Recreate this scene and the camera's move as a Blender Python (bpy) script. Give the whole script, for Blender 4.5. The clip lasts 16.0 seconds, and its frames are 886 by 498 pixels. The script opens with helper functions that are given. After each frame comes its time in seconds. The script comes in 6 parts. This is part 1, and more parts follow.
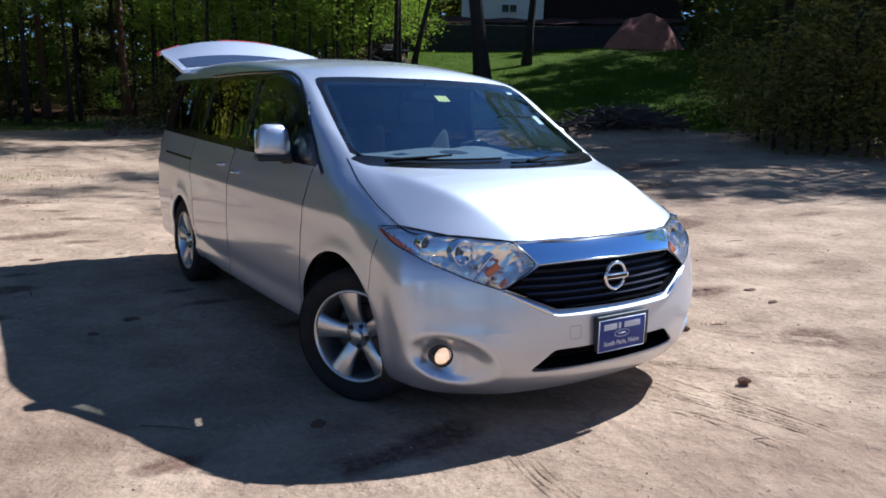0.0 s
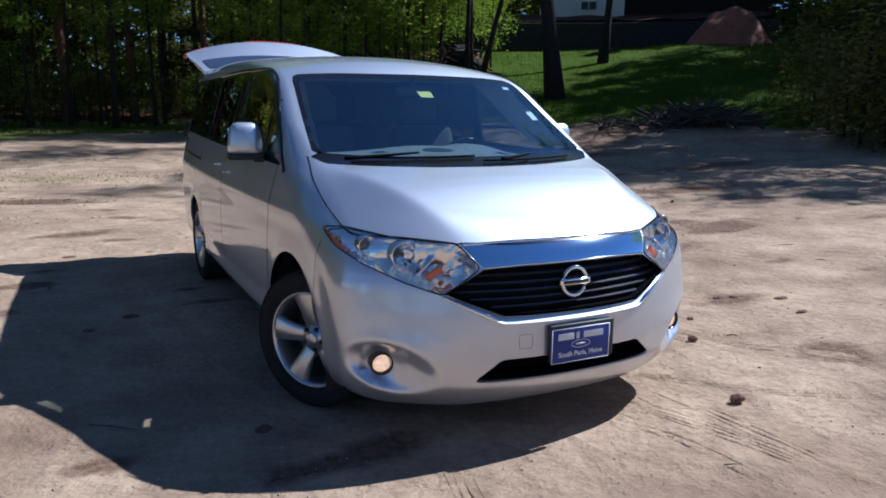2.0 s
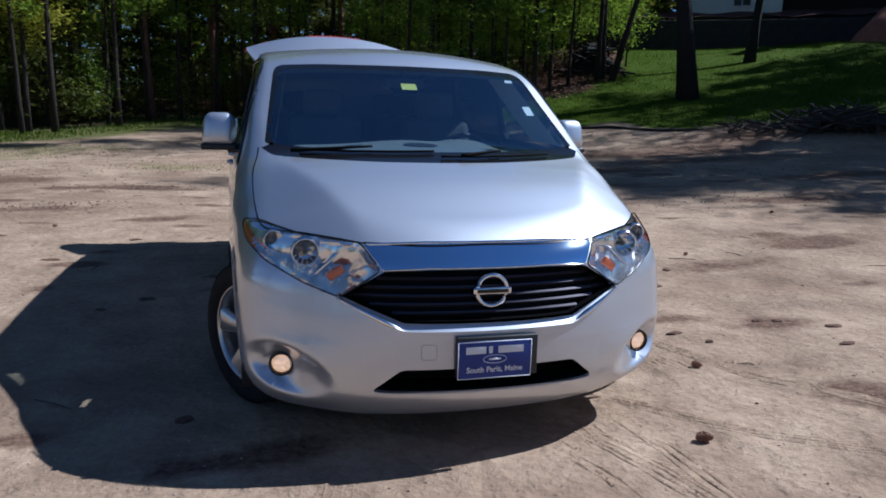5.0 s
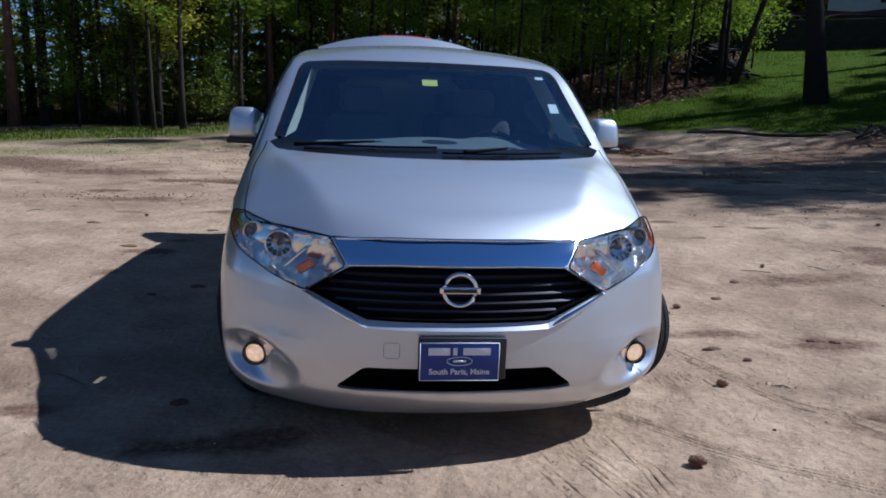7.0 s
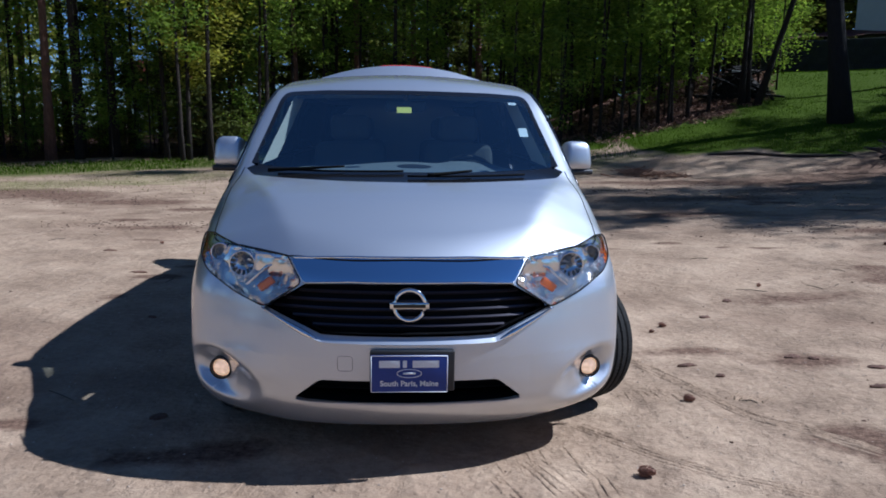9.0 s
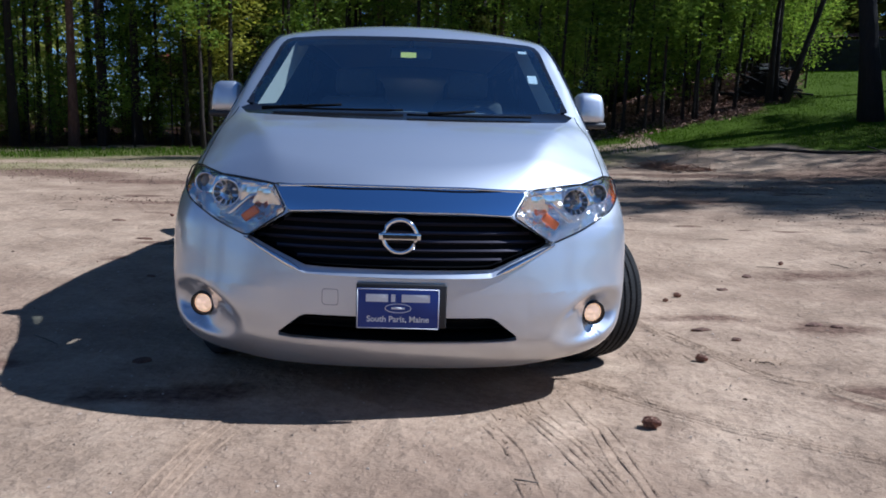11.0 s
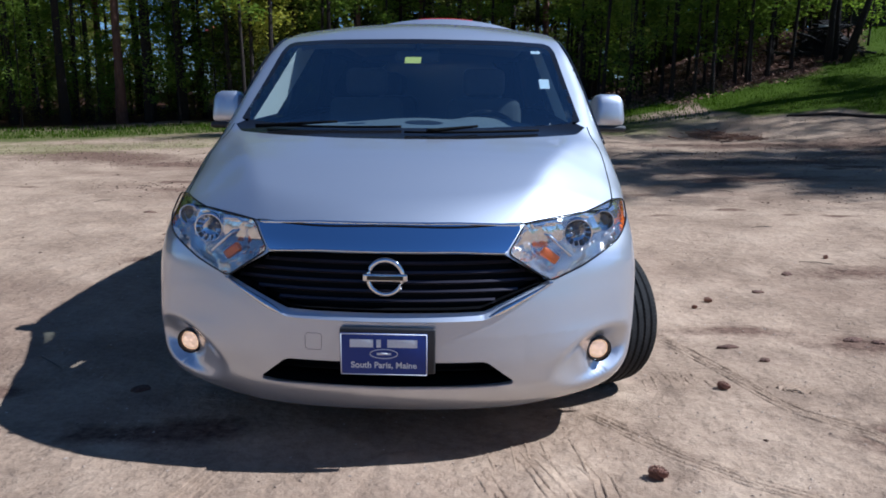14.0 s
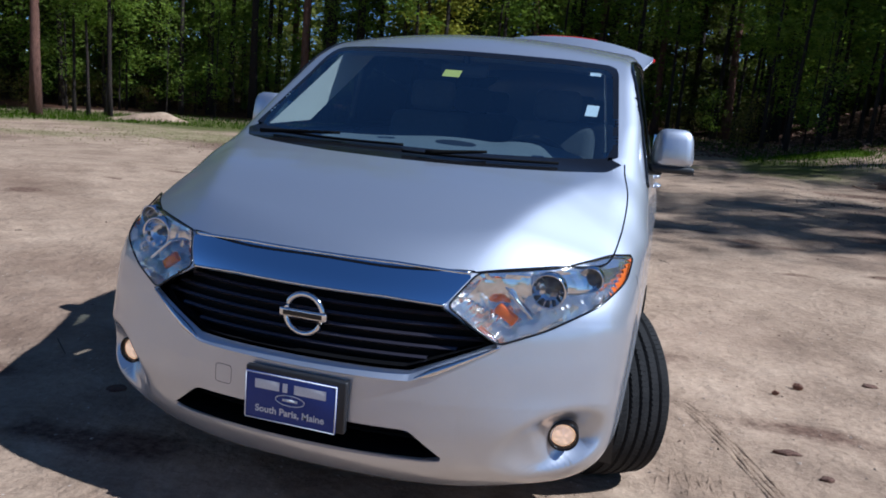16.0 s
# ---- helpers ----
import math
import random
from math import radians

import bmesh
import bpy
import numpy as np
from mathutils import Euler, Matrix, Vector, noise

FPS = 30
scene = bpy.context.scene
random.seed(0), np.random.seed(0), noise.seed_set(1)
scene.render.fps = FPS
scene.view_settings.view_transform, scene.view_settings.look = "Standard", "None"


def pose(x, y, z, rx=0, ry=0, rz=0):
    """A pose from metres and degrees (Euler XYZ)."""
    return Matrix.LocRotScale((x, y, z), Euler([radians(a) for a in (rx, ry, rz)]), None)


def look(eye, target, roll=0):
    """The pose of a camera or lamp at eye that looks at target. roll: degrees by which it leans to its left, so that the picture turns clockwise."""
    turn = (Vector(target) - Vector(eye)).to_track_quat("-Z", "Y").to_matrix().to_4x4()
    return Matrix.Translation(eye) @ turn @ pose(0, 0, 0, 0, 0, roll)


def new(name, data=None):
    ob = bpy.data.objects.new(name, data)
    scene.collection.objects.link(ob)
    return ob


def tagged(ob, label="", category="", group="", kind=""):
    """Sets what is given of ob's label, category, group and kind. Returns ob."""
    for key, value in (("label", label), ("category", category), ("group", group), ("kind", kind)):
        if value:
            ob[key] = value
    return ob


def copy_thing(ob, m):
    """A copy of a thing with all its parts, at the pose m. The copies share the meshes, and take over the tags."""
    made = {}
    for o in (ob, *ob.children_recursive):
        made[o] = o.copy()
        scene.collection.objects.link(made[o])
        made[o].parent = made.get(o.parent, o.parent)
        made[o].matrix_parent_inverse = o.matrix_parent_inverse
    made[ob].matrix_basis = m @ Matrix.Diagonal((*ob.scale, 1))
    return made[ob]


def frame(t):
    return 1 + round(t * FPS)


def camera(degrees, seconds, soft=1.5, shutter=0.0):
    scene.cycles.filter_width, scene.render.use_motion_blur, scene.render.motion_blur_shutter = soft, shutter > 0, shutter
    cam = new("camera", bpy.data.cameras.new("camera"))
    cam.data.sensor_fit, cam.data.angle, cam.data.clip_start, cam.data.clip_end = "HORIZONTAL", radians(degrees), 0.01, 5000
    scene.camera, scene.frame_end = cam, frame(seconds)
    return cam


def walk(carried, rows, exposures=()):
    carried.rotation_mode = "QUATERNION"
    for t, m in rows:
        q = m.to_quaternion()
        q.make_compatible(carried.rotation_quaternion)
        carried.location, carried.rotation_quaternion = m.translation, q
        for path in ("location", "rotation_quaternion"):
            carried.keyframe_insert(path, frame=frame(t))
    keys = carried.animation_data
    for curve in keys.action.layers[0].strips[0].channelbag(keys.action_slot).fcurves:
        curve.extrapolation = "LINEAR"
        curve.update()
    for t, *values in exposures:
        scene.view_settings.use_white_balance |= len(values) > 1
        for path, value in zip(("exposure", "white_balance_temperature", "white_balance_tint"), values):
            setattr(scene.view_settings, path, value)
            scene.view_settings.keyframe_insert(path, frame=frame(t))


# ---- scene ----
cam = camera(61.7, 16.0, soft=1.75)
PATH = [
    (0, (-2.537, -2.426, 1.45), (-1.448, -0.79, 1.082), 1.32),
    (0.5, (-2.361, -2.422, 1.446), (-1.367, -0.731, 1.054), 1.7),
    (1, (-2.248, -2.469, 1.428), (-1.273, -0.767, 1.035), 0.58),
    (1.5, (-2.067, -2.559, 1.414), (-1.145, -0.824, 1.039), 2.96),
    (2, (-1.918, -2.586, 1.433), (-1.027, -0.833, 1.063), 0.65),
    (2.5, (-1.708, -2.544, 1.432), (-0.897, -0.758, 1.044), 2.94),
    (3, (-1.566, -2.554, 1.45), (-0.818, -0.732, 1.103), 1.74),
    (3.5, (-1.45, -2.602, 1.432), (-0.749, -0.762, 1.078), 2.13),
    (4, (-1.287, -2.685, 1.429), (-0.645, -0.826, 1.066), 3.69),
    (4.2, (-1.223, -2.701, 1.423), (-0.596, -0.837, 1.061), 1.56),
    (6.3, (-0.56, -2.796, 1.414), (-0.179, -0.875, 1.009), 2.93),
    (6.5, (-0.515, -2.81, 1.414), (-0.158, -0.884, 1.008), 1.05),
    (7, (-0.37, -2.771, 1.4), (-0.154, -0.819, 1.019), 1.99),
    (7.5, (-0.206, -2.771, 1.4), (-0.074, -0.81, 1.03), 2.16),
    (8, (-0.139, -2.805, 1.419), (0.01, -0.842, 1.066), 0.63),
    (8.5, (-0.1, -2.907, 1.405), (0.036, -0.938, 1.082), 1.31),
    (9, (-0.056, -2.944, 1.397), (0.071, -0.973, 1.085), 0.89),
    (9.5, (0.037, -2.831, 1.398), (0.145, -0.864, 1.051), 1.36),
    (9.7, (0.069, -2.78, 1.371), (0.183, -0.821, 0.984), 1.91),
    (11.8, (0.058, -2.819, 1.028), (0.101, -0.832, 0.8), 1.29),
    (12, (0.055, -2.816, 1.049), (0.096, -0.828, 0.834), 1.11),
    (12.5, (0.041, -2.772, 1.178), (0.083, -0.793, 0.897), 1.05),
    (13, (0.064, -2.694, 1.271), (0.106, -0.724, 0.926), 0.71),
    (13.5, (0.119, -2.639, 1.333), (0.15, -0.688, 0.893), -0.24),
    (14, (0.281, -2.583, 1.343), (0.219, -0.626, 0.935), 0.55),
    (14.5, (0.488, -2.503, 1.365), (0.344, -0.553, 0.944), 2.24),
    (15, (0.677, -2.279, 1.374), (0.415, -0.334, 0.988), 2.51),
    (15.5, (0.765, -2.164, 1.379), (0.38, -0.245, 0.971), 0.85),
    (16, (0.956, -2.055, 1.377), (0.444, -0.16, 0.992), 5.09),
]
LIGHTING = [(0, 0.84, 5440, 10), (0.5, 0.69, 5390, 10), (1.0, 0.65, 5340, 10), (3.5, 0.27, 5280, 10), (6.5, 0.20, 5310, 10), (9, 0.245, 5220, 10), (12.5, 0.52, 5220, 10), (15, 0.29, 5210, 10), (16, 0.24, 5260, 10)]
walk(cam, [(t, look(eye, target, roll)) for t, eye, target, roll in PATH], LIGHTING)

# ---- world, sun ----
SUN_DIR = Vector((0.93, 0.05, 1.012)).normalized()
world = bpy.data.worlds.new("sky")
scene.world = world
world.use_nodes = True
wn = world.node_tree
sky = wn.nodes.new("ShaderNodeTexSky")
sky.sky_type = "NISHITA"
sky.sun_disc = False
sky.dust_density, sky.ozone_density, sky.air_density, sky.altitude = 0.0, 6.0, 1.0, 1800
sky.sun_elevation = math.asin(SUN_DIR.z)
sky.sun_rotation = math.atan2(SUN_DIR.x, SUN_DIR.y)
deep = wn.nodes.new("ShaderNodeHueSaturation")
deep.inputs["Saturation"].default_value = 1.0
wn.links.new(sky.outputs[0], deep.inputs["Color"])
wn.links.new(deep.outputs[0], wn.nodes["Background"].inputs[0])
wn.nodes["Background"].inputs[1].default_value = 0.064
sun_data = bpy.data.lights.new("sun", "SUN")
sun_data.energy, sun_data.angle, sun_data.color = 5.0, radians(0.55), (1.0, 0.97, 0.93)
sun = new("sun", sun_data)
sun.matrix_world = look(SUN_DIR * 60, (0, 0, 0))


# ---- materials ----
def material(name, color, rough=0.6, metal=0.0, **more):
    m = bpy.data.materials.new(name)
    m.use_nodes = True
    b = m.node_tree.nodes["Principled BSDF"]
    b.inputs["Base Color"].default_value = (*color, 1)
    b.inputs["Roughness"].default_value = rough
    b.inputs["Metallic"].default_value = metal
    for key, value in more.items():
        b.inputs[key.replace("_", " ")].default_value = value
    return m


def noise_node(m, scale, detail=6.0, rough=0.6, stretch=None):
    t = m.node_tree
    co = t.nodes.new("ShaderNodeTexCoord")
    n = t.nodes.new("ShaderNodeTexNoise")
    n.inputs["Scale"].default_value, n.inputs["Detail"].default_value, n.inputs["Roughness"].default_value = scale, detail, rough
    if stretch:
        mp = t.nodes.new("ShaderNodeMapping")
        mp.inputs["Scale"].default_value = stretch
        t.links.new(co.outputs["Object"], mp.inputs[0])
        t.links.new(mp.outputs[0], n.inputs["Vector"])
    else:
        t.links.new(co.outputs["Object"], n.inputs["Vector"])
    return n.outputs["Fac"]


def ramp(m, fac, stops):
    r = m.node_tree.nodes.new("ShaderNodeValToRGB")
    while len(r.color_ramp.elements) < len(stops):
        r.color_ramp.elements.new(0.5)
    for e, (p, c) in zip(r.color_ramp.elements, stops):
        e.position, e.color = p, (*c, 1)
    m.node_tree.links.new(fac, r.inputs[0])
    return r.outputs[0]


def mix(m, fac, a, b, mode="MIX"):
    n = m.node_tree.nodes.new("ShaderNodeMix")
    n.data_type, n.blend_type = "RGBA", mode
    for s, v in ((n.inputs[0], fac), (n.inputs[6], a), (n.inputs[7], b)):
        if isinstance(v, (int, float)):
            s.default_value = v
        elif isinstance(v, tuple):
            s.default_value = (*v, 1)
        else:
            m.node_tree.links.new(v, s)
    return n.outputs[2]


def set_in(m, key, out):
    m.node_tree.links.new(out, m.node_tree.nodes["Principled BSDF"].inputs[key])


def bump(m, height, strength=0.3, distance=0.02, chain=None):
    b = m.node_tree.nodes.new("ShaderNodeBump")
    b.inputs["Strength"].default_value, b.inputs["Distance"].default_value = strength, distance
    m.node_tree.links.new(height, b.inputs["Height"])
    if chain:
        m.node_tree.links.new(chain, b.inputs["Normal"])
    set_in(m, "Normal", b.outputs[0])
    return b.outputs[0]


def varied(name, a, b, scale, rough=0.8, metal=0.0, relief=0.2, distance=0.01, fine=None, stretch=None):
    """A material that wanders between two colours at one scale and is grained at another."""
    m = material(name, a, rough, metal)
    n1 = noise_node(m, scale, stretch=stretch)
    n2 = noise_node(m, fine or scale * 9, 8.0, 0.7, stretch=stretch)
    c = ramp(m, n1, [(0.3, a), (0.7, b)])
    c = mix(m, 0.35, c, ramp(m, n2, [(0.3, tuple(v * 0.55 for v in a)), (0.7, tuple(min(1, v * 1.35) for v in b))]))
    set_in(m, "Base Color", c)
    bump(m, n2, relief, distance)
    return m


PAINT = material("silver_paint", (0.58, 0.585, 0.6), 0.2, 1.0, Coat_Weight=1.0, Coat_Roughness=0.02)
_n = noise_node(PAINT, 900, 2.0, 0.5)
_c = ramp(PAINT, _n, [(0.3, (0.565, 0.59, 0.645)), (0.7, (0.65, 0.675, 0.73))])
set_in(PAINT, "Base Color", _c)
_d = noise_node(PAINT, 1.1, 4.0, 0.6)
set_in(PAINT, "Roughness", ramp(PAINT, _d, [(0.3, (0.19,) * 3), (0.75, (0.23,) * 3)]))
# under the clear coat: flakes that scatter the sun widely, and a pale ground coat
_t = PAINT.node_tree
_flake, _under = _t.nodes.new("ShaderNodeBsdfPrincipled"), _t.nodes.new("ShaderNodeBsdfDiffuse")
_flake.inputs["Metallic"].default_value, _flake.inputs["Roughness"].default_value = 1.0, 0.555
_flake.inputs["Coat Weight"].default_value, _flake.inputs["Coat Roughness"].default_value = 1.0, 0.02
_t.links.new(_c, _flake.inputs["Base Color"])
_under.inputs["Color"].default_value = (0.78, 0.80, 0.84, 1)
_two, _both = _t.nodes.new("ShaderNodeMixShader"), _t.nodes.new("ShaderNodeMixShader")
_two.inputs[0].default_value, _both.inputs[0].default_value = 0.63, 0.05
_t.links.new(_t.nodes["Principled BSDF"].outputs[0], _two.inputs[1])
_t.links.new(_flake.outputs[0], _two.inputs[2])
_t.links.new(_two.outputs[0], _both.inputs[1])
_t.links.new(_under.outputs[0], _both.inputs[2])
_t.links.new(_both.outputs[0], _t.nodes["Material Output"].inputs[0])
CHROME = material("chrome", (0.82, 0.83, 0.85), 0.085, 1.0)
# blue base colour stands in for the sky reflected in the bar
SKYCHROME = material("sky_tinted_chrome", (0.72, 0.85, 1.0), 0.05, 1.0)
BLACK = varied("black_plastic", (0.012, 0.012, 0.013), (0.02, 0.02, 0.022), 40, 0.5, relief=0.1)
GLOSS = material("gloss_black", (0.008, 0.008, 0.009), 0.15)
GRILLE = material("dark_grille", (0.004, 0.004, 0.0045), 0.7, Specular_IOR_Level=0.15)
SLAT = material("smoked_chrome_slat", (0.06, 0.053, 0.066), 0.3, 0.6)
RUBBER = varied("tyre_rubber", (0.012, 0.012, 0.012), (0.028, 0.027, 0.026), 9, 0.85, relief=0.3)
RUBBER.node_tree.nodes["Principled BSDF"].inputs["Specular IOR Level"].default_value = 0.2
ALLOY = varied("alloy", (0.54, 0.55, 0.56), (0.62, 0.63, 0.64), 30, 0.28, 0.9, relief=0.03)
DARKMETAL = varied("dark_metal", (0.03, 0.03, 0.03), (0.06, 0.055, 0.05), 12, 0.6, 0.6)
DASH = varied("grey_dashboard", (0.115, 0.13, 0.135), (0.155, 0.172, 0.177), 60, 0.75, relief=0.2)
CLOTH = varied("grey_seat_cloth", (0.07, 0.073, 0.077), (0.11, 0.113, 0.117), 80, 0.95, relief=0.3)
TRIM = varied("pale_interior_trim", (0.55, 0.52, 0.46), (0.6, 0.57, 0.5), 50, 0.8)
PLATE = varied("blue_plate", (0.012, 0.035, 0.21), (0.016, 0.045, 0.25), 30, 0.45, relief=0.02)
WHITE = varied("white_print", (0.75, 0.76, 0.78), (0.8, 0.8, 0.8), 40, 0.5, relief=0.02)
YELLOW = varied("yellow_paper", (0.62, 0.58, 0.10), (0.7, 0.66, 0.16), 40, 0.6)
RED = material("red_lens", (0.5, 0.012, 0.012), 0.08, Coat_Weight=1.0)
AMBER = material("amber_reflector", (0.80, 0.16, 0.02), 0.12, Coat_Weight=1.0)


def glass(name, tint, rough=0.0, mixed=0.14, gloss=(1.0, 1.0, 1.0)):
    """Thin glass: clear with a tint, and the sharp gloss of its face."""
    m = bpy.data.materials.new(name)
    m.use_nodes = True
    t = m.node_tree
    t.nodes.remove(t.nodes["Principled BSDF"])
    tr, gl, mx, fr = (t.nodes.new(k) for k in ("ShaderNodeBsdfTransparent", "ShaderNodeBsdfGlossy", "ShaderNodeMixShader", "ShaderNodeLayerWeight"))
    tr.inputs[0].default_value = (*tint, 1)
    gl.inputs["Roughness"].default_value = rough
    gl.inputs["Color"].default_value = (*gloss, 1)
    fr.inputs["Blend"].default_value = 0.5
    pw = t.nodes.new("ShaderNodeMath")
    pw.operation = "POWER"
    pw.inputs[1].default_value = 5.0
    t.links.new(fr.outputs["Facing"], pw.inputs[0])
    ad = t.nodes.new("ShaderNodeMath")
    ad.operation, ad.use_clamp = "MULTIPLY_ADD", True
    ad.inputs[1].default_value = 0.92
    ad.inputs[2].default_value = 0.075 + mixed
    t.links.new(pw.outputs[0], ad.inputs[0])
    t.links.new(ad.outputs[0], mx.inputs[0])
    t.links.new(tr.outputs[0], mx.inputs[1])
    t.links.new(gl.outputs[0], mx.inputs[2])
    t.links.new(mx.outputs[0], t.nodes["Material Output"].inputs[0])
    return m


# the gloss is tinted blue, putting the sky's reflection into its colour
WINDSHIELD = glass("windshield_glass", (0.78, 0.88, 0.90), 0.0, 0.115, (0.74, 0.9, 1.0))
PRIVACY = glass("privacy_glass", (0.06, 0.065, 0.07), 0.0, 0.01)
SIDEGLASS = glass("side_glass", (0.45, 0.52, 0.52), 0.0, 0.01)
LENS = glass("clear_lens", (0.93, 0.94, 0.95), 0.0, -0.035)

LAMP = bpy.data.materials.new("lit_fog_lamp")
LAMP.use_nodes = True
_b = LAMP.node_tree.nodes["Principled BSDF"]
_b.inputs["Base Color"].default_value = (0.9, 0.85, 0.75, 1)
_b.inputs["Emission Color"].default_value = (1.0, 0.55, 0.27, 1)
_f = noise_node(LAMP, 110, 3.0, 0.6)
_s = ramp(LAMP, _f, [(0.34, (0.2,) * 3), (0.66, (0.8,) * 3)])
set_in(LAMP, "Emission Strength", _s)
_b.inputs["Roughness"].default_value = 0.1


# ---- building helpers ----
def mesh_of(name, verts, faces, mat, smooth=True, normals=None):
    me = bpy.data.meshes.new(name)
    me.from_pydata([tuple(v) for v in verts], [], [tuple(f) for f in faces])
    if mat:
        for m in mat if isinstance(mat, (list, tuple)) else [mat]:
            me.materials.append(m)
    me.polygons.foreach_set("use_smooth", [smooth] * len(me.polygons))
    if normals is not None:
        me.normals_split_custom_set_from_vertices([tuple(n) for n in normals])
    me.update()
    return me


def hang(ob, parent, label=""):
    if parent is not None:
        ob.parent = parent
    if label:
        ob["label"] = label
    return ob


def part_mesh(name, me, parent, label="", m=None):
    ob = hang(new(name, me), parent, label)
    if m is not None:
        ob.matrix_basis = m
    return ob


def part(name, bm, mat, parent, label="", smooth=True, m=None):
    me = bpy.data.meshes.new(name)
    bm.to_mesh(me)
    bm.free()
    me.materials.append(mat)
    me.polygons.foreach_set("use_smooth", [smooth] * len(me.polygons))
    return part_mesh(name, me, parent, label, m)


def empty(name, at=(0, 0, 0), **tags):
    ob = new(name)
    ob.empty_display_size = 0.2
    ob.location = at
    return tagged(ob, **tags)


def box(bm, centre, size, bevel=0.0, turn=None):
    r = bmesh.ops.create_cube(bm, size=1.0)
    m = Matrix.Translation(centre) @ (turn or Matrix()) @ Matrix.Diagonal((*size, 1))
    bmesh.ops.transform(bm, matrix=m, verts=r["verts"])
    if bevel:
        edges = {e for v in r["verts"] for e in v.link_edges}
        bmesh.ops.bevel(bm, geom=list(edges), offset=bevel, segments=3, affect="EDGES", profile=0.5)


def tube(path, radii, sides=8, closed=False):
    """Vertices and faces of a tube along a list of points."""
    path = [Vector(p) for p in path]
    n = len(path)
    verts, faces = [], []
    up = Vector((0, 0, 1))
    for i, p in enumerate(path):
        a, b = path[(i - 1) % n if closed else max(i - 1, 0)], path[(i + 1) % n if closed else min(i + 1, n - 1)]
        d = (b - a).normalized()
        ref = up if abs(d.z) < 0.9 else Vector((1, 0, 0))
        s = d.cross(ref).normalized()
        u = s.cross(d)
        r = radii[i] if isinstance(radii, (list, tuple, np.ndarray)) else radii
        for k in range(sides):
            w = 2 * math.pi * k / sides
            verts.append(p + (s * math.cos(w) + u * math.sin(w)) * r)
    for i in range(n if closed else n - 1):
        j = (i + 1) % n
        for k in range(sides):
            l = (k + 1) % sides
            faces.append((i * sides + k, i * sides + l, j * sides + l, j * sides + k))
    if not closed:
        faces.append(tuple(range(sides))[::-1])
        faces.append(tuple((n - 1) * sides + k for k in range(sides)))
    return verts, faces


def lathe(profile, sides=48):
    """A body of revolution about the x axis from (x, r) pairs."""
    verts, faces = [], []
    for x, r in profile:
        for k in range(sides):
            w = 2 * math.pi * k / sides
            verts.append((x, r * math.cos(w), r * math.sin(w)))
    for i in range(len(profile) - 1):
        for k in range(sides):
            l = (k + 1) % sides
            faces.append((i * sides + k, i * sides + l, (i + 1) * sides + l, (i + 1) * sides + k))
    return verts, faces


def curve(xs, ys):
    """A smooth curve through points."""
    xs, ys = np.array(xs, float), np.array(ys, float)
    d = np.gradient(ys, xs)

    def at(x):
        x = np.clip(x, xs[0], xs[-1])
        i = np.clip(np.searchsorted(xs, x) - 1, 0, len(xs) - 2)
        h = xs[i + 1] - xs[i]
        t = (x - xs[i]) / h
        return (2 * t**3 - 3 * t**2 + 1) * ys[i] + (t**3 - 2 * t**2 + t) * h * d[i] + (3 * t**2 - 2 * t**3) * ys[i + 1] + (t**3 - t**2) * h * d[i + 1]

    return at


# ---- the minivan's skin: one smooth form, cut into panels ----
# x across, y from the nose (0) to the tail, z up from the ground.
roofline = curve([-0.3, -0.02, 0.1, 0.3, 0.5, 0.72, 0.86, 1.1, 1.446, 1.6, 1.75, 2.0, 2.4, 3.0, 3.8, 4.4, 4.95],
                 [0.846, 0.914, 0.951, 1.016, 1.075, 1.135, 1.20, 1.34, 1.545, 1.637, 1.70, 1.748, 1.785, 1.805, 1.808, 1.795, 1.755])
crown = curve([-0.3, 0.3, 0.8, 1.1, 1.7, 2.4, 5], [0.04, 0.055, 0.05, 0.062, 0.062, 0.048, 0.048])
nose = curve([0.1, 0.2, 0.25, 0.30, 0.38, 0.5, 0.57, 0.65, 0.75, 0.83, 0.90, 1.2], [0.03, -0.035, -0.065, -0.088, -0.102, -0.102, -0.099, -0.093, -0.080, -0.048, 0.003, 0.15])
flank = curve([0.1, 0.2, 0.3, 0.5, 0.7, 0.9, 1.05, 1.17, 1.3, 1.5, 1.65, 1.9], [0.915, 0.94, 0.965, 0.985, 0.99, 0.98, 0.960, 0.926, 0.888, 0.838, 0.802, 0.73])
tailtaper = curve([0, 0.5, 1.0, 3.6, 4.95], [0.05, 0.018, 0.0, 0.0, 0.05])


def smooth_max(a, b, k):
    h = np.maximum(k - np.abs(a - b), 0) / k
    return np.maximum(a, b) + h * h * k / 4


def ramp01(t):
    t = np.clip(t, 0, 1)
    return t * t * (3 - 2 * t)


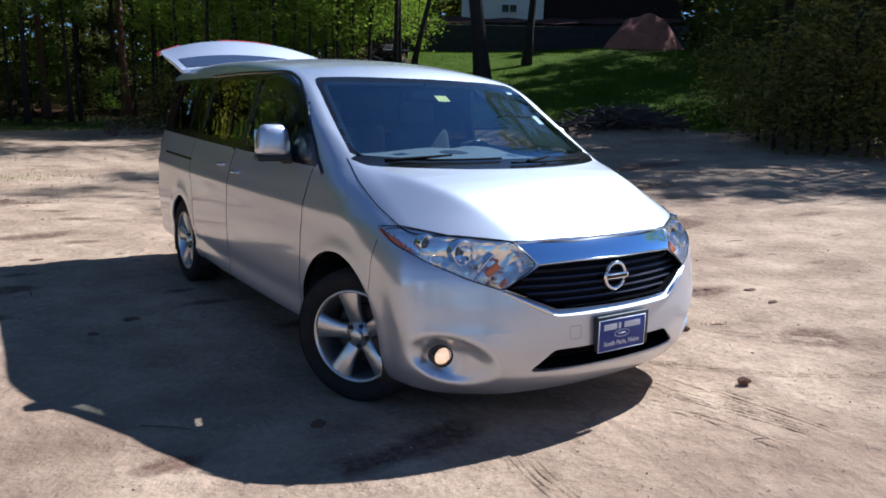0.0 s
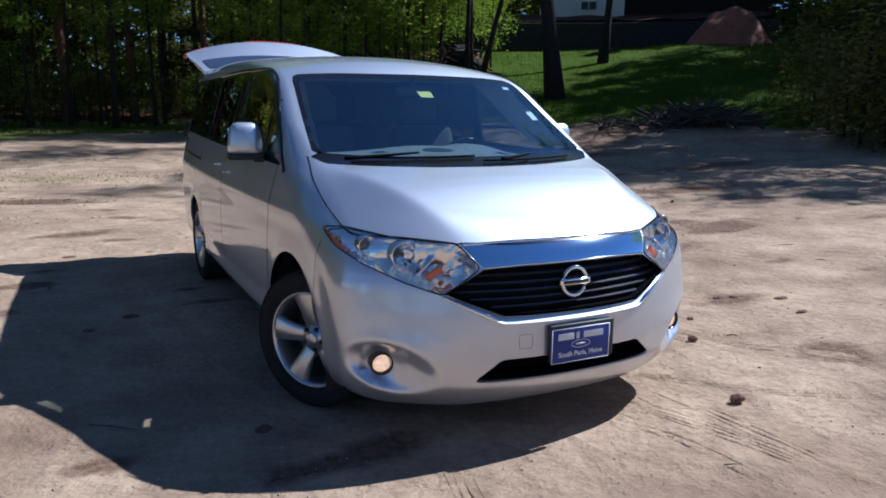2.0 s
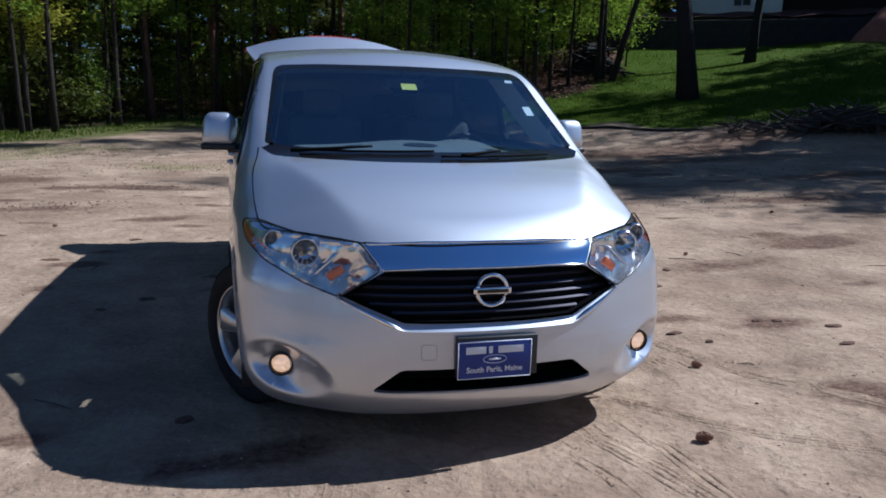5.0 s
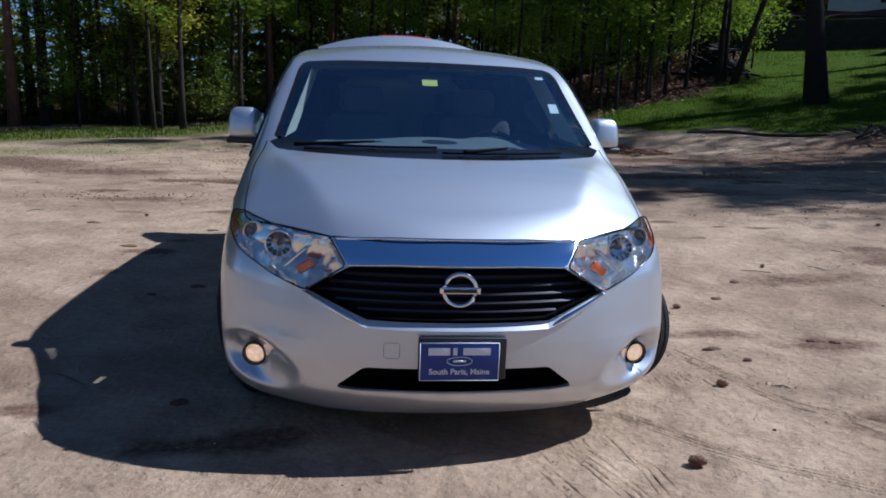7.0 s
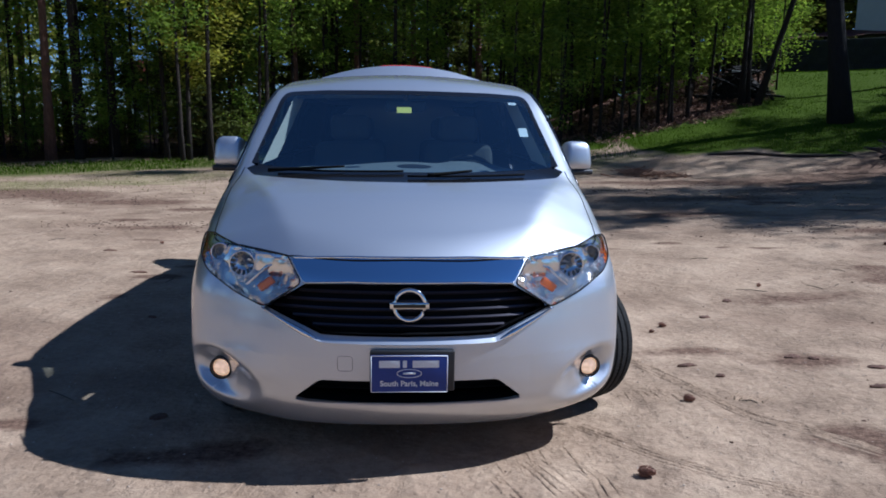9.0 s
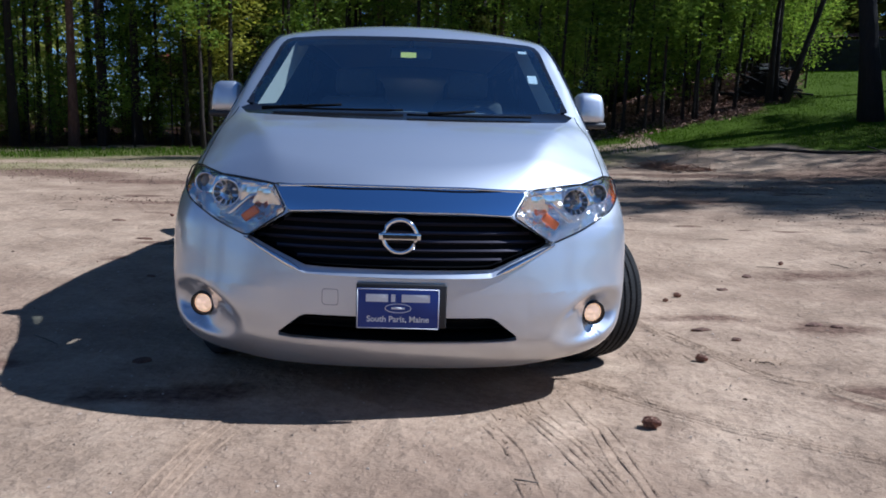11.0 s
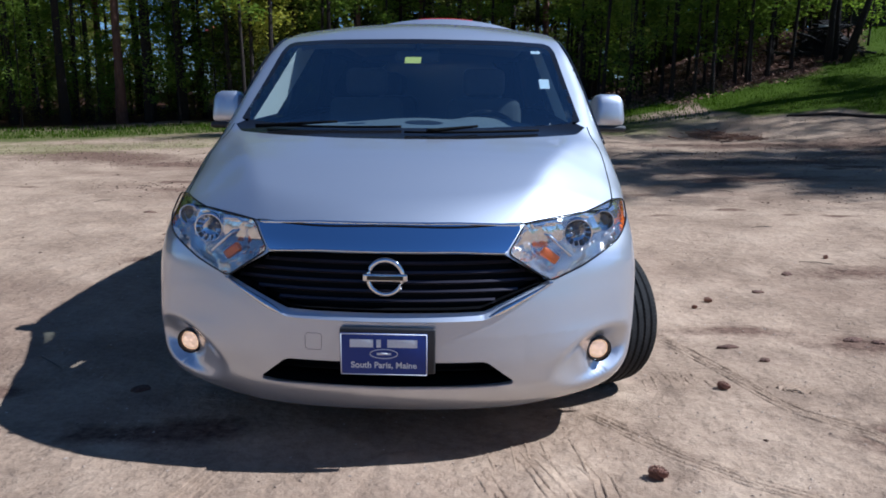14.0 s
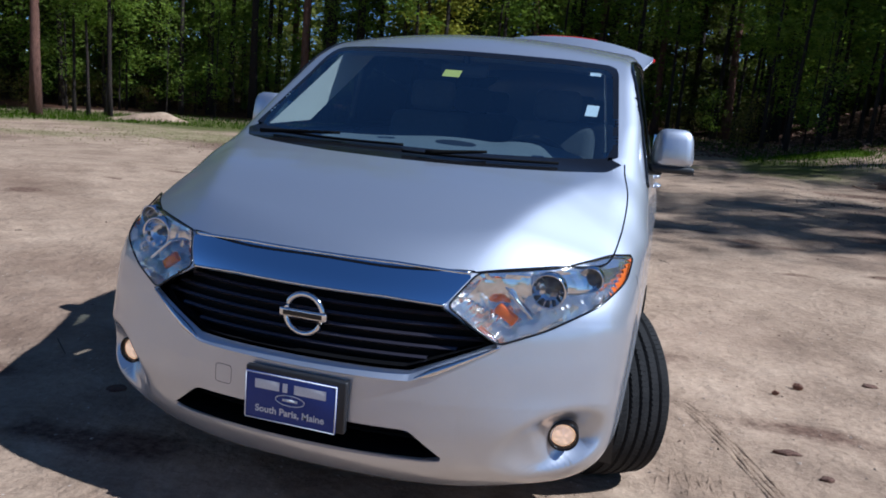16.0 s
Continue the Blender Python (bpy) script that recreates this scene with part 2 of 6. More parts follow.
def skin(p):
    """Below 0 inside the body, above 0 outside."""
    x, y, z = np.abs(p[:, 0]), p[:, 1], p[:, 2]
    hood = 1 - ramp01((y - 0.62) / 0.36)
    u = x / 0.7
    crease = 0.44 + 0.40 * np.clip(y, -0.1, 1.0)
    over = (x - crease) / 0.014
    fall = 0.014 * np.where(over > 20, over, np.log1p(np.exp(np.clip(over, -30, 20))))
    hood_drop = 0.010 * (x / 0.5) ** 2 + 0.265 * fall + 0.22 * (fall - 0.15) * ramp01((y - 0.06) / 0.4)
    drop = u ** 2 * (1 - hood) + hood * hood_drop / crown(y)
    top = (z - roofline(y) + crown(y) * drop) * 0.88
    fu, fv = (x - 0.775) * 0.92 + (z - 0.375) * 0.39, (z - 0.375) * 0.92 - (x - 0.775) * 0.39
    fog = 0.068 * np.exp(-(((fu / 0.152) ** 2 + (fv / 0.088) ** 2) ** 2.8)) * (0.55 + 0.45 * np.clip((fu + 0.14) / 0.2, 0, 1))
    fog = fog + 0.024 * np.exp(-((np.hypot(x - 0.80, z - 0.385) / 0.068) ** 4))
    belly = 0.012 * np.exp(-((z - 0.43) / 0.07) ** 2) * np.clip((x - 0.5) / 0.2, 0, 1)
    low = 1 - np.clip((z - 0.5) / 0.25, 0, 1)
    front = nose(z) + (0.235 - 0.02 * low) * (x / 0.8) ** (2.2 + 0.3 * low) - y + fog - belly
    waist = 0.008 * np.exp(-((z - 0.93) / 0.05) ** 2) - 0.012 * np.exp(-((z - 0.42) / 0.06) ** 2) * np.clip(y - 1.1, 0, 0.3) / 0.3
    arch = 0.0
    for yw in (0.85, 3.80):
        r = np.hypot(y - yw, z - 0.33)
        arch = arch + 0.008 * np.exp(-(((r - 0.42) / 0.06) ** 2))
    side = x - flank(z) - waist - arch + tailtaper(y)
    back = (y - 4.93 + 0.10 * np.clip(z - 0.9, 0, 2) ** 1.5 * 0.6) + 0.1 * (x / 0.9) ** 4
    f = smooth_max(top, front, 0.105)
    f = smooth_max(f, side, 0.13 - 0.04 * low - 0.065 * np.clip((z - 1.15) / 0.2, 0, 1))
    f = smooth_max(f, back, 0.12)
    sill = 0.145 + 0.10 * np.clip((y - 0.5) / 0.7, 0, 1) + 0.035 * np.clip((x - 0.5) / 0.4, 0, 1) * (y < 0.6)
    return smooth_max(f, sill - z, 0.10 + 0.06 * (1 - np.clip((y - 0.3) / 0.3, 0, 1)))


def slope(p, e=2e-4):
    g = np.stack([(skin(p + e * d) - skin(p - e * d)) / (2 * e) for d in np.eye(3)], 1)
    return g


def settle(p, rounds=4):
    """Move points along the slope on to the skin."""
    for _ in range(rounds):
        g = slope(p)
        p = p - (skin(p) / (g * g).sum(1))[:, None] * g
    return p


GX = np.linspace(-1, 1, 161)
GY = np.r_[np.linspace(-0.15, 0.9, 85), np.linspace(0.92, 2.0, 56)[0:], np.linspace(2.035, 4.95, 84)]
GZ = np.r_[np.linspace(-0.55, 0.19, 40), np.linspace(0.21, 1.0, 73), np.linspace(1.02, 1.85, 42)]


def skin_mesh():
    index, q, faces = {}, [], []

    def at(i, j, k):
        key = (i, j, k)
        if key not in index:
            index[key] = len(q)
            q.append((GX[i], GY[j], GZ[k]))
        return index[key]

    nx, ny, nz = len(GX), len(GY), len(GZ)
    for i in range(nx - 1):
        for k in range(nz - 1):
            faces.append((at(i, 0, k), at(i + 1, 0, k), at(i + 1, 0, k + 1), at(i, 0, k + 1)))
            faces.append((at(i, ny - 1, k), at(i, ny - 1, k + 1), at(i + 1, ny - 1, k + 1), at(i + 1, ny - 1, k)))
        for j in range(ny - 1):
            faces.append((at(i, j, nz - 1), at(i + 1, j, nz - 1), at(i + 1, j + 1, nz - 1), at(i, j + 1, nz - 1)))
    for j in range(ny - 1):
        for k in range(nz - 1):
            faces.append((at(0, j, k), at(0, j, k + 1), at(0, j + 1, k + 1), at(0, j + 1, k)))
            faces.append((at(nx - 1, j, k), at(nx - 1, j + 1, k), at(nx - 1, j + 1, k + 1), at(nx - 1, j, k + 1)))
    q = np.array(q)
    o = np.stack([0 * q[:, 0], np.clip(q[:, 1], 0.9, 4.2), np.full(len(q), 0.8)], 1)
    d = q - o
    lo, hi = np.full(len(q), 0.2), np.full(len(q), 1.8)
    for _ in range(24):
        mid = (lo + hi) / 2
        out = skin(o + d * mid[:, None]) > 0
        hi, lo = np.where(out, mid, hi), np.where(out, lo, mid)
    return o + d * ((lo + hi) / 2)[:, None], np.array(faces)


SKIN_V, SKIN_F = skin_mesh()
SKIN_LABEL = np.array([""] * len(SKIN_F), dtype=object)


def rounded(points, r=0.03, steps=6):
    """A polygon with its corners rounded."""
    pts = np.array(points, float)
    out = []
    for i in range(len(pts)):
        a, b, c = pts[i - 1], pts[i], pts[(i + 1) % len(pts)]
        la, lc = np.linalg.norm(a - b), np.linalg.norm(c - b)
        s = min(r, la * 0.45, lc * 0.45)
        p0, p1 = b + (a - b) / la * s, b + (c - b) / lc * s
        for t in np.linspace(0, 1, steps):
            out.append((1 - t) ** 2 * p0 + 2 * t * (1 - t) * b + t * t * p1)
    return np.array(out)


def ring_distance(p, ring):
    """Signed distance of 2D points to a ring (below 0 inside), and the nearest points on it."""
    a, b = ring, np.roll(ring, -1, 0)
    best, near, inside = np.full(len(p), 1e9), np.zeros_like(p), np.zeros(len(p), bool)
    for s, e in zip(a, b):
        w = e - s
        t = np.clip(((p - s) @ w) / max(w @ w, 1e-12), 0, 1)
        n = s + t[:, None] * w
        d = np.hypot(*(p - n).T)
        near[d < best] = n[d < best]
        best = np.minimum(best, d)
        cross = (s[1] > p[:, 1]) != (e[1] > p[:, 1])
        if abs(e[1] - s[1]) > 1e-12:
            inside ^= cross & (p[:, 0] < (e[0] - s[0]) * (p[:, 1] - s[1]) / (e[1] - s[1]) + s[0])
    return np.where(inside, -best, best), near


def cut(label, axes, ring, where, only=("",)):
    """Give the faces inside a ring (in the plane of two axes) a label; the grid is pulled on to the ring. where: which vertices may be meant."""
    global SKIN_V
    P = SKIN_V.copy()
    P[:, 0] = np.abs(P[:, 0])
    ring = np.array(ring, float)
    lo, hi = ring.min(0) - 0.06, ring.max(0) + 0.06
    flat = P[:, axes]
    near_by = np.where(where(P) & (flat > lo).all(1) & (flat < hi).all(1))[0]
    dist, nearest = ring_distance(flat[near_by], ring)
    d = np.full(len(P), 1.0)
    d[near_by] = dist
    inside = d < 0
    fin = inside[SKIN_F]
    free = np.isin(SKIN_LABEL, only)
    strad = fin.any(1) & ~fin.all(1) & free
    move = np.unique(SKIN_F[strad][fin[strad]])
    goal = np.zeros((len(P), 2))
    goal[near_by] = nearest
    if len(move):
        M = P[move]
        M[:, axes] = goal[move]
        free_axis = ({0, 1, 2} - set(axes)).pop()
        for _ in range(7):
            g = slope(M)[:, free_axis]
            g = np.where(np.abs(g) < 0.15, np.where(g < 0, -0.15, 0.15), g)
            M[:, free_axis] -= np.clip(skin(M) / g, -0.03, 0.03)
        M[:, 0] *= np.sign(SKIN_V[move, 0]) + (SKIN_V[move, 0] == 0)
        SKIN_V[move] = M
    SKIN_LABEL[fin.all(1) & free] = label


XZ, YZ, XY = [0, 2], [1, 2], [0, 1]
is_side = lambda P: P[:, 0] > 0.62  # noqa: E731


# wheel openings
for yw, rw in ((0.86, 0.415), (3.80, 0.385)):
    w = np.linspace(0, 2 * np.pi, 72, endpoint=False)
    cut("arch", YZ, np.stack([yw + rw * np.cos(w), 0.335 + rw * np.sin(w)], 1), is_side)
# glass
WS = rounded([(-0.5, 1.148), (0.3, 1.152), (0.62, 1.160), (0.828, 1.168), (0.735, 1.622), (0.5, 1.634), (-0.5, 1.642)], 0.06, 10)
is_ws = lambda P: (P[:, 1] > 0.72) & (P[:, 1] < 1.85) & (P[:, 0] < 0.88)  # noqa: E731
WS_IN = rounded([(-0.5, 1.19), (0.3, 1.194), (0.60, 1.203), (0.797, 1.215), (0.712, 1.597), (0.5, 1.606), (-0.5, 1.614)], 0.05)
cut("windshield", XZ, WS_IN, is_ws)
cut("windshield_border", XZ, WS, is_ws)
WIN1 = rounded([(1.24, 1.165), (2.36, 1.205), (2.28, 1.625), (1.96, 1.625), (1.66, 1.52)], 0.05)
WIN2 = rounded([(2.44, 1.21), (3.38, 1.228), (3.28, 1.635), (2.36, 1.635)], 0.05)
WIN3 = rounded([(3.46, 1.232), (4.74, 1.25), (4.60, 1.62), (3.36, 1.635)], 0.05)
for nm, ring in (("window_front", WIN1), ("window_slide", WIN2), ("window_rear", WIN3)):
    cut(nm, YZ, ring, is_side)
BAND = rounded([(1.14, 1.14), (4.98, 1.22), (4.98, 1.655), (2.2, 1.660), (1.90, 1.655), (1.58, 1.53)], 0.04)
cut("window_surround", YZ, BAND, is_side)
# front openings
LAMP_RING = rounded([(0.495, 0.885), (0.72, 0.905), (0.868, 0.935), (0.935, 0.925), (0.925, 0.86), (0.86, 0.805), (0.72, 0.735), (0.588, 0.688), (0.43, 0.793)], 0.02)
BAR_RING = rounded([(-0.5, 0.893), (0.25, 0.893), (0.488, 0.884), (0.425, 0.797), (0.25, 0.803), (-0.5, 0.806)], 0.008)
GRILLE_RING = rounded([(-0.5, 0.803), (0.25, 0.800), (0.42, 0.792), (0.578, 0.692), (0.36, 0.60), (0.30, 0.598), (-0.5, 0.592)], 0.012)
LEDGE_RING = rounded([(-0.5, 0.80), (0.42, 0.79), (0.60, 0.688), (0.365, 0.572), (-0.5, 0.566)], 0.015)
INTAKE_RING = rounded([(-0.5, 0.415), (0.36, 0.412), (0.475, 0.318), (0.42, 0.31), (-0.5, 0.302)], 0.02)
cut("lamp", XZ, LAMP_RING, lambda P: (P[:, 1] < 0.62))
cut("bar", XZ, BAR_RING, lambda P: (P[:, 1] < 0.2))
cut("grille", XZ, GRILLE_RING, lambda P: (P[:, 1] < 0.3))
cut("ledge", XZ, LEDGE_RING, lambda P: (P[:, 1] < 0.3))
cut("intake", XZ, INTAKE_RING, lambda P: (P[:, 1] < 0.3))
# panels
HOOD = [(-0.5, -0.06), (0.25, -0.02), (0.488, 0.078), (0.7, 0.205), (0.868, 0.335), (0.89, 0.55), (0.875, 0.8), (0.83, 1.03), (0.6, 0.90), (0.3, 0.79), (-0.5, 0.735)]
cut("hood", XY, HOOD, lambda P: P[:, 2] > 0.86)
cut("door_front", YZ, rounded([(1.30, 0.31), (2.53, 0.29), (2.50, 1.1), (2.41, 1.32), (2.33, 1.665), (1.90, 1.66), (1.56, 1.535), (1.13, 1.135), (1.28, 0.8)], 0.04), is_side)
cut("door_slide", YZ, rounded([(2.55, 0.29), (3.38, 0.29), (3.42, 0.72), (3.52, 1.1), (3.46, 1.25), (3.37, 1.665), (2.35, 1.665), (2.43, 1.32), (2.52, 1.1)], 0.04), is_side)
cut("roof", XY, [(-0.5, 1.55), (0.72, 1.60), (0.75, 1.9), (0.755, 4.3), (0.72, 4.62), (-0.5, 4.66)], lambda P: P[:, 2] > 1.58)
cut("bumper_front", YZ, [(-0.4, 0.1), (0.56, 0.1), (0.53, 0.55), (0.50, 0.86), (0.40, 0.93), (0.2, 0.96), (-0.4, 0.96)], lambda P: P[:, 1] < 0.6)
cut("fender", YZ, [(-0.4, 0.1), (1.33, 0.1), (1.27, 0.8), (1.2, 1.15), (1.05, 1.22), (-0.4, 1.22)], lambda P: (P[:, 1] < 1.4) & (P[:, 0] > 0.4))
GRAD = slope(SKIN_V)
GRAD /= np.linalg.norm(GRAD, axis=1)[:, None]


def take(label, side=0, inward=0.0):
    """The vertices, faces and normals of a labelled piece of the skin. side: -1 or 1 for one half, 0 for both."""
    f = SKIN_F[SKIN_LABEL == label]
    if side:
        f = f[SKIN_V[f][:, :, 0].mean(1) * side > 0]
    used, back = np.unique(f, return_inverse=True)
    return SKIN_V[used] - inward * GRAD[used], back.reshape(f.shape), GRAD[used]


def skin_part(name, label, mat, parent, side=0, tag="", inward=0.0, thick=0.0):
    v, f, n = take(label, side, inward)
    if thick:
        # a rim turned inwards, so that the panel has an edge
        edges = {}
        for q in f:
            for a, b in zip(q, np.roll(q, -1)):
                edges[(a, b)] = True
        rim = [e for e in edges if (e[1], e[0]) not in edges]
        ids = sorted({a for e in rim for a in e})
        at = {a: len(v) + i for i, a in enumerate(ids)}
        f = [tuple(q) for q in f] + [(b, a, at[a], at[b]) for a, b in rim]
        v = np.r_[v, v[ids] - thick * n[ids]]
        n = np.r_[n, n[ids]]
    return part_mesh(name, mesh_of(name, v, f, mat, True, n), parent, tag)


def on_skin(points, lift=0.0, rounds=6):
    p = settle(np.array(points, float), rounds)
    g = slope(p)
    return p + lift * g / np.linalg.norm(g, axis=1)[:, None]


def seam(name, points, parent, width=0.006, mat=None, lift=0.0012):
    """A thin dark joint along points near the skin."""
    pts = np.array(points, float)
    n = max(2, int(np.linalg.norm(np.diff(pts, axis=0), axis=1).sum() / 0.02))
    s = np.r_[0, np.cumsum(np.linalg.norm(np.diff(pts, axis=0), axis=1))]
    g = np.linspace(0, s[-1], n)
    p = np.stack([curve(s, pts[:, i])(g) if len(pts) > 3 else np.interp(g, s, pts[:, i]) for i in range(3)], 1)
    p = on_skin(p, lift)
    g = slope(p)
    g /= np.linalg.norm(g, axis=1)[:, None]
    t = np.gradient(p, axis=0)
    w = np.cross(g, t)
    w /= np.linalg.norm(w, axis=1)[:, None]
    v = np.r_[p - w * width / 2, p + w * width / 2]
    f = [(i, i + 1, n + i + 1, n + i) for i in range(n - 1)]
    return part_mesh(name, mesh_of(name, v, f, mat or GLOSS), parent)


# ---- ground ----
def ramp_step(a, b, v):
    t = np.clip((v - a) / (b - a), 0, 1)
    return t * t * (3 - 2 * t)


def bearing(x, y):
    return np.degrees(np.arctan2(x + 1.5, y + 2.5))


def bank_weight(x, y):
    return ramp_step(9, 27, bearing(x, y)) * (1 - ramp_step(85, 110, bearing(x, y)))


def wood_shift(b):
    """How much farther off the wood begins straight beyond the car's tail."""
    return 5.0 * ramp_step(-14, -2, b) * (1 - ramp_step(9, 14, b))


def ground_z(x, y):
    x, y = np.asarray(x, float), np.asarray(y, float)
    z = 0.040 * np.clip(x - 0.9, 0, 12) + 0.010 * np.clip(y - 4, 0, 40)
    z = z - 0.02 * np.clip(-x - 7, 0, 20)
    far = np.hypot(x + 1.5, y + 2.5)
    w = bank_weight(x, y)
    b = bearing(x, y)
    z = z + (0.004 + 0.018 * ramp_step(-16, -2, b) * (1 - ramp_step(14, 24, b))) * np.clip(far - 14, 0, 26)
    rise = np.clip(far - 19.0, 0, 19.5)
    z = z + w * ((0.189 + 0.018 * ramp_step(34, 44, b)) * rise ** 2 / (rise + 1.2) + 0.06 * np.clip(far - 38, 0, 30))
    z = z + (1 - w) * 0.02 * np.clip(far - 26, 0, 60)
    wob = 0
    for i, (kx, ky, p, a) in enumerate([(0.9, 0.4, 0.3, 0.012), (0.35, -1.3, 1.1, 0.012), (2.1, 1.3, 2.0, 0.006), (-1.7, 2.9, 0.4, 0.005), (4.3, -2.2, 4.0, 0.003), (3.1, 5.2, 1.7, 0.004), (7.3, -5.1, 0.9, 0.003), (5.4, 7.7, 2.9, 0.003), (-11.3, 6.2, 1.3, 0.002), (9.1, 3.3, 0.5, 0.0015), (-4.7, 8.2, 2.2, 0.0015)]):
        wob = wob + a * np.sin(kx * x + ky * y + p)
    near_car = np.exp(-(((x) / 1.6) ** 4) - (((y - 2.3) / 3.2) ** 4))
    return z + wob * (1 - 0.85 * near_car)


def lawn_weight(x, y):
    far = np.hypot(x + 1.5, y + 2.5)
    b = bearing(x, y)
    rim = 22.0 + 1.6 * (1 - ramp_step(16, 28, b)) + 0.4 * np.sin(b * 0.7)
    edge = np.interp(far, [22, 24.7, 26.0, 26.7, 28.5, 29.5, 32.5, 36, 44], [18.6, 19.6, 23.0, 25.9, 27.5, 28.6, 29.2, 28.8, 28.2])
    slant = ramp_step(0, 1.0, b - edge + 0.35 * np.sin(far * 2.3) + 0.2 * np.sin(far * 5.1))
    strip = ramp_step(0, 3, b - 10) * (1 - ramp_step(24.5, 25.4, far + 0.3 * np.sin(b)))
    return np.maximum(slant, strip) * ramp_step(rim, rim + 1.0, far)


def spread(a, b, fine, far, grow=1.16):
    """Coordinates, even between a and b and ever wider beyond, out to far."""
    mid = list(np.arange(a, b + fine / 2, fine))
    step, lo, hi = fine, a, b
    left, right = [], []
    while hi < far:
        step *= grow
        step_here = min(step, 9.0)
        lo, hi = lo - step_here, hi + step_here
        left.append(lo)
        right.append(hi)
    return np.array(left[::-1] + mid + right)


# patches of brown soil on the sand: place and half widths
SOIL = [(-6.7, 11.6, 2.4, 0.9), (-4.6, 10.6, 1.6, 0.5), (-8.2, 12.8, 2.2, 0.7), (5.6, 10.2, 2.2, 0.6), (8.2, 11.4, 2.6, 0.7), (4.4, 8.3, 1.6, 0.4), (9.5, 8.2, 2.4, 0.7), (-7.6, 14.6, 1.6, 0.6), (-3.4, 7.4, 1.1, 0.35), (-2.6, 9.4, 1.0, 0.4), (6.6, 6.0, 1.8, 0.5), (12, 14, 4, 1.5), (6.2, 13.9, 2.0, 0.6), (8.4, 12.9, 2.2, 0.6), (4.9, 14.3, 1.2, 0.4), (3.3, 2.9, 0.9, 0.3), (2.4, 1.2, 0.5, 0.25), (4.8, 3.6, 1.2, 0.4), (-1.9, 6.5, 0.8, 0.3)]
_r = random.Random(5)
SOIL += [(_r.uniform(-6, 7), _r.uniform(-1.5, 10), _r.uniform(0.12, 0.45), _r.uniform(0.07, 0.2)) for _ in range(80)]
TUFTS = [(-6.5, 14.5, 3.5, 1.1), (-9.5, 13.0, 3.0, 1.2), (-5.0, 16.5, 3.0, 1.0), (-8, 18, 4.5, 1.4), (-2, 12.6, 2.0, 0.8), (9, 17.8, 4.5, 1.0), (13, 18.5, 4, 1.2), (-12, 11, 3, 1.2), (-13, 15, 4, 1.5), (3, 18, 4, 0.9)]


def build_ground():
    gx, gy = spread(-6, 8, 0.07, 240), spread(-5, 10, 0.07, 240)
    X, Y = np.meshgrid(gx, gy)
    Z = ground_z(X, Y)
    nx, ny = len(gx), len(gy)
    me = bpy.data.meshes.new("ground")
    v = np.stack([X, Y, Z], -1).reshape(-1, 3)
    i = np.arange((ny - 1) * (nx - 1))
    r, c = i // (nx - 1), i % (nx - 1)
    f = np.stack([r * nx + c, r * nx + c + 1, (r + 1) * nx + c + 1, (r + 1) * nx + c], 1)
    me.vertices.add(len(v))
    me.vertices.foreach_set("co", v.ravel())
    me.loops.add(f.size)
    me.loops.foreach_set("vertex_index", f.ravel())
    me.polygons.add(len(f))
    me.polygons.foreach_set("loop_start", np.arange(0, f.size, 4))
    me.polygons.foreach_set("loop_total", np.full(len(f), 4))
    me.polygons.foreach_set("use_smooth", np.ones(len(f), bool))
    x, y = v[:, 0], v[:, 1]
    far = np.hypot(x + 1.5, y + 2.5)
    b = bearing(x, y)
    lawn = lawn_weight(x, y)
    far = far - wood_shift(b)
    litter = ramp_step(27, 30, far + 0.8 * np.sin(b * 0.4) + 4.5 * bank_weight(x, y)) * (1 - lawn)
    fringe = np.exp(-(((far - 24.0 + 4 * bank_weight(x, y) - 1.0 * np.sin(b * 0.3)) / 3.2) ** 2)) * (1 - lawn) * (1 - 0.8 * bank_weight(x, y))
    soil = sum(np.exp(-((x - a) / p) ** 2 - ((y - c) / q) ** 2) for a, c, p, q in SOIL)
    tuft = sum(np.exp(-((x - a) / p) ** 2 - ((y - c) / q) ** 2) for a, c, p, q in TUFTS)
    for key, val in (("tuft", 0.52 * np.minimum(tuft, 1.0)), ("soil", 0.66 * np.minimum(soil, 1.0)), ("lawn", lawn), ("litter", litter), ("fringe", fringe)):
        me.attributes.new(key, "FLOAT", "POINT").data.foreach_set("value", val.astype(np.float32))
    me.update()
    me.validate()
    return me


SAND = material("sandy_ground", (0.42, 0.34, 0.26), 0.95, Specular_IOR_Level=0.08)


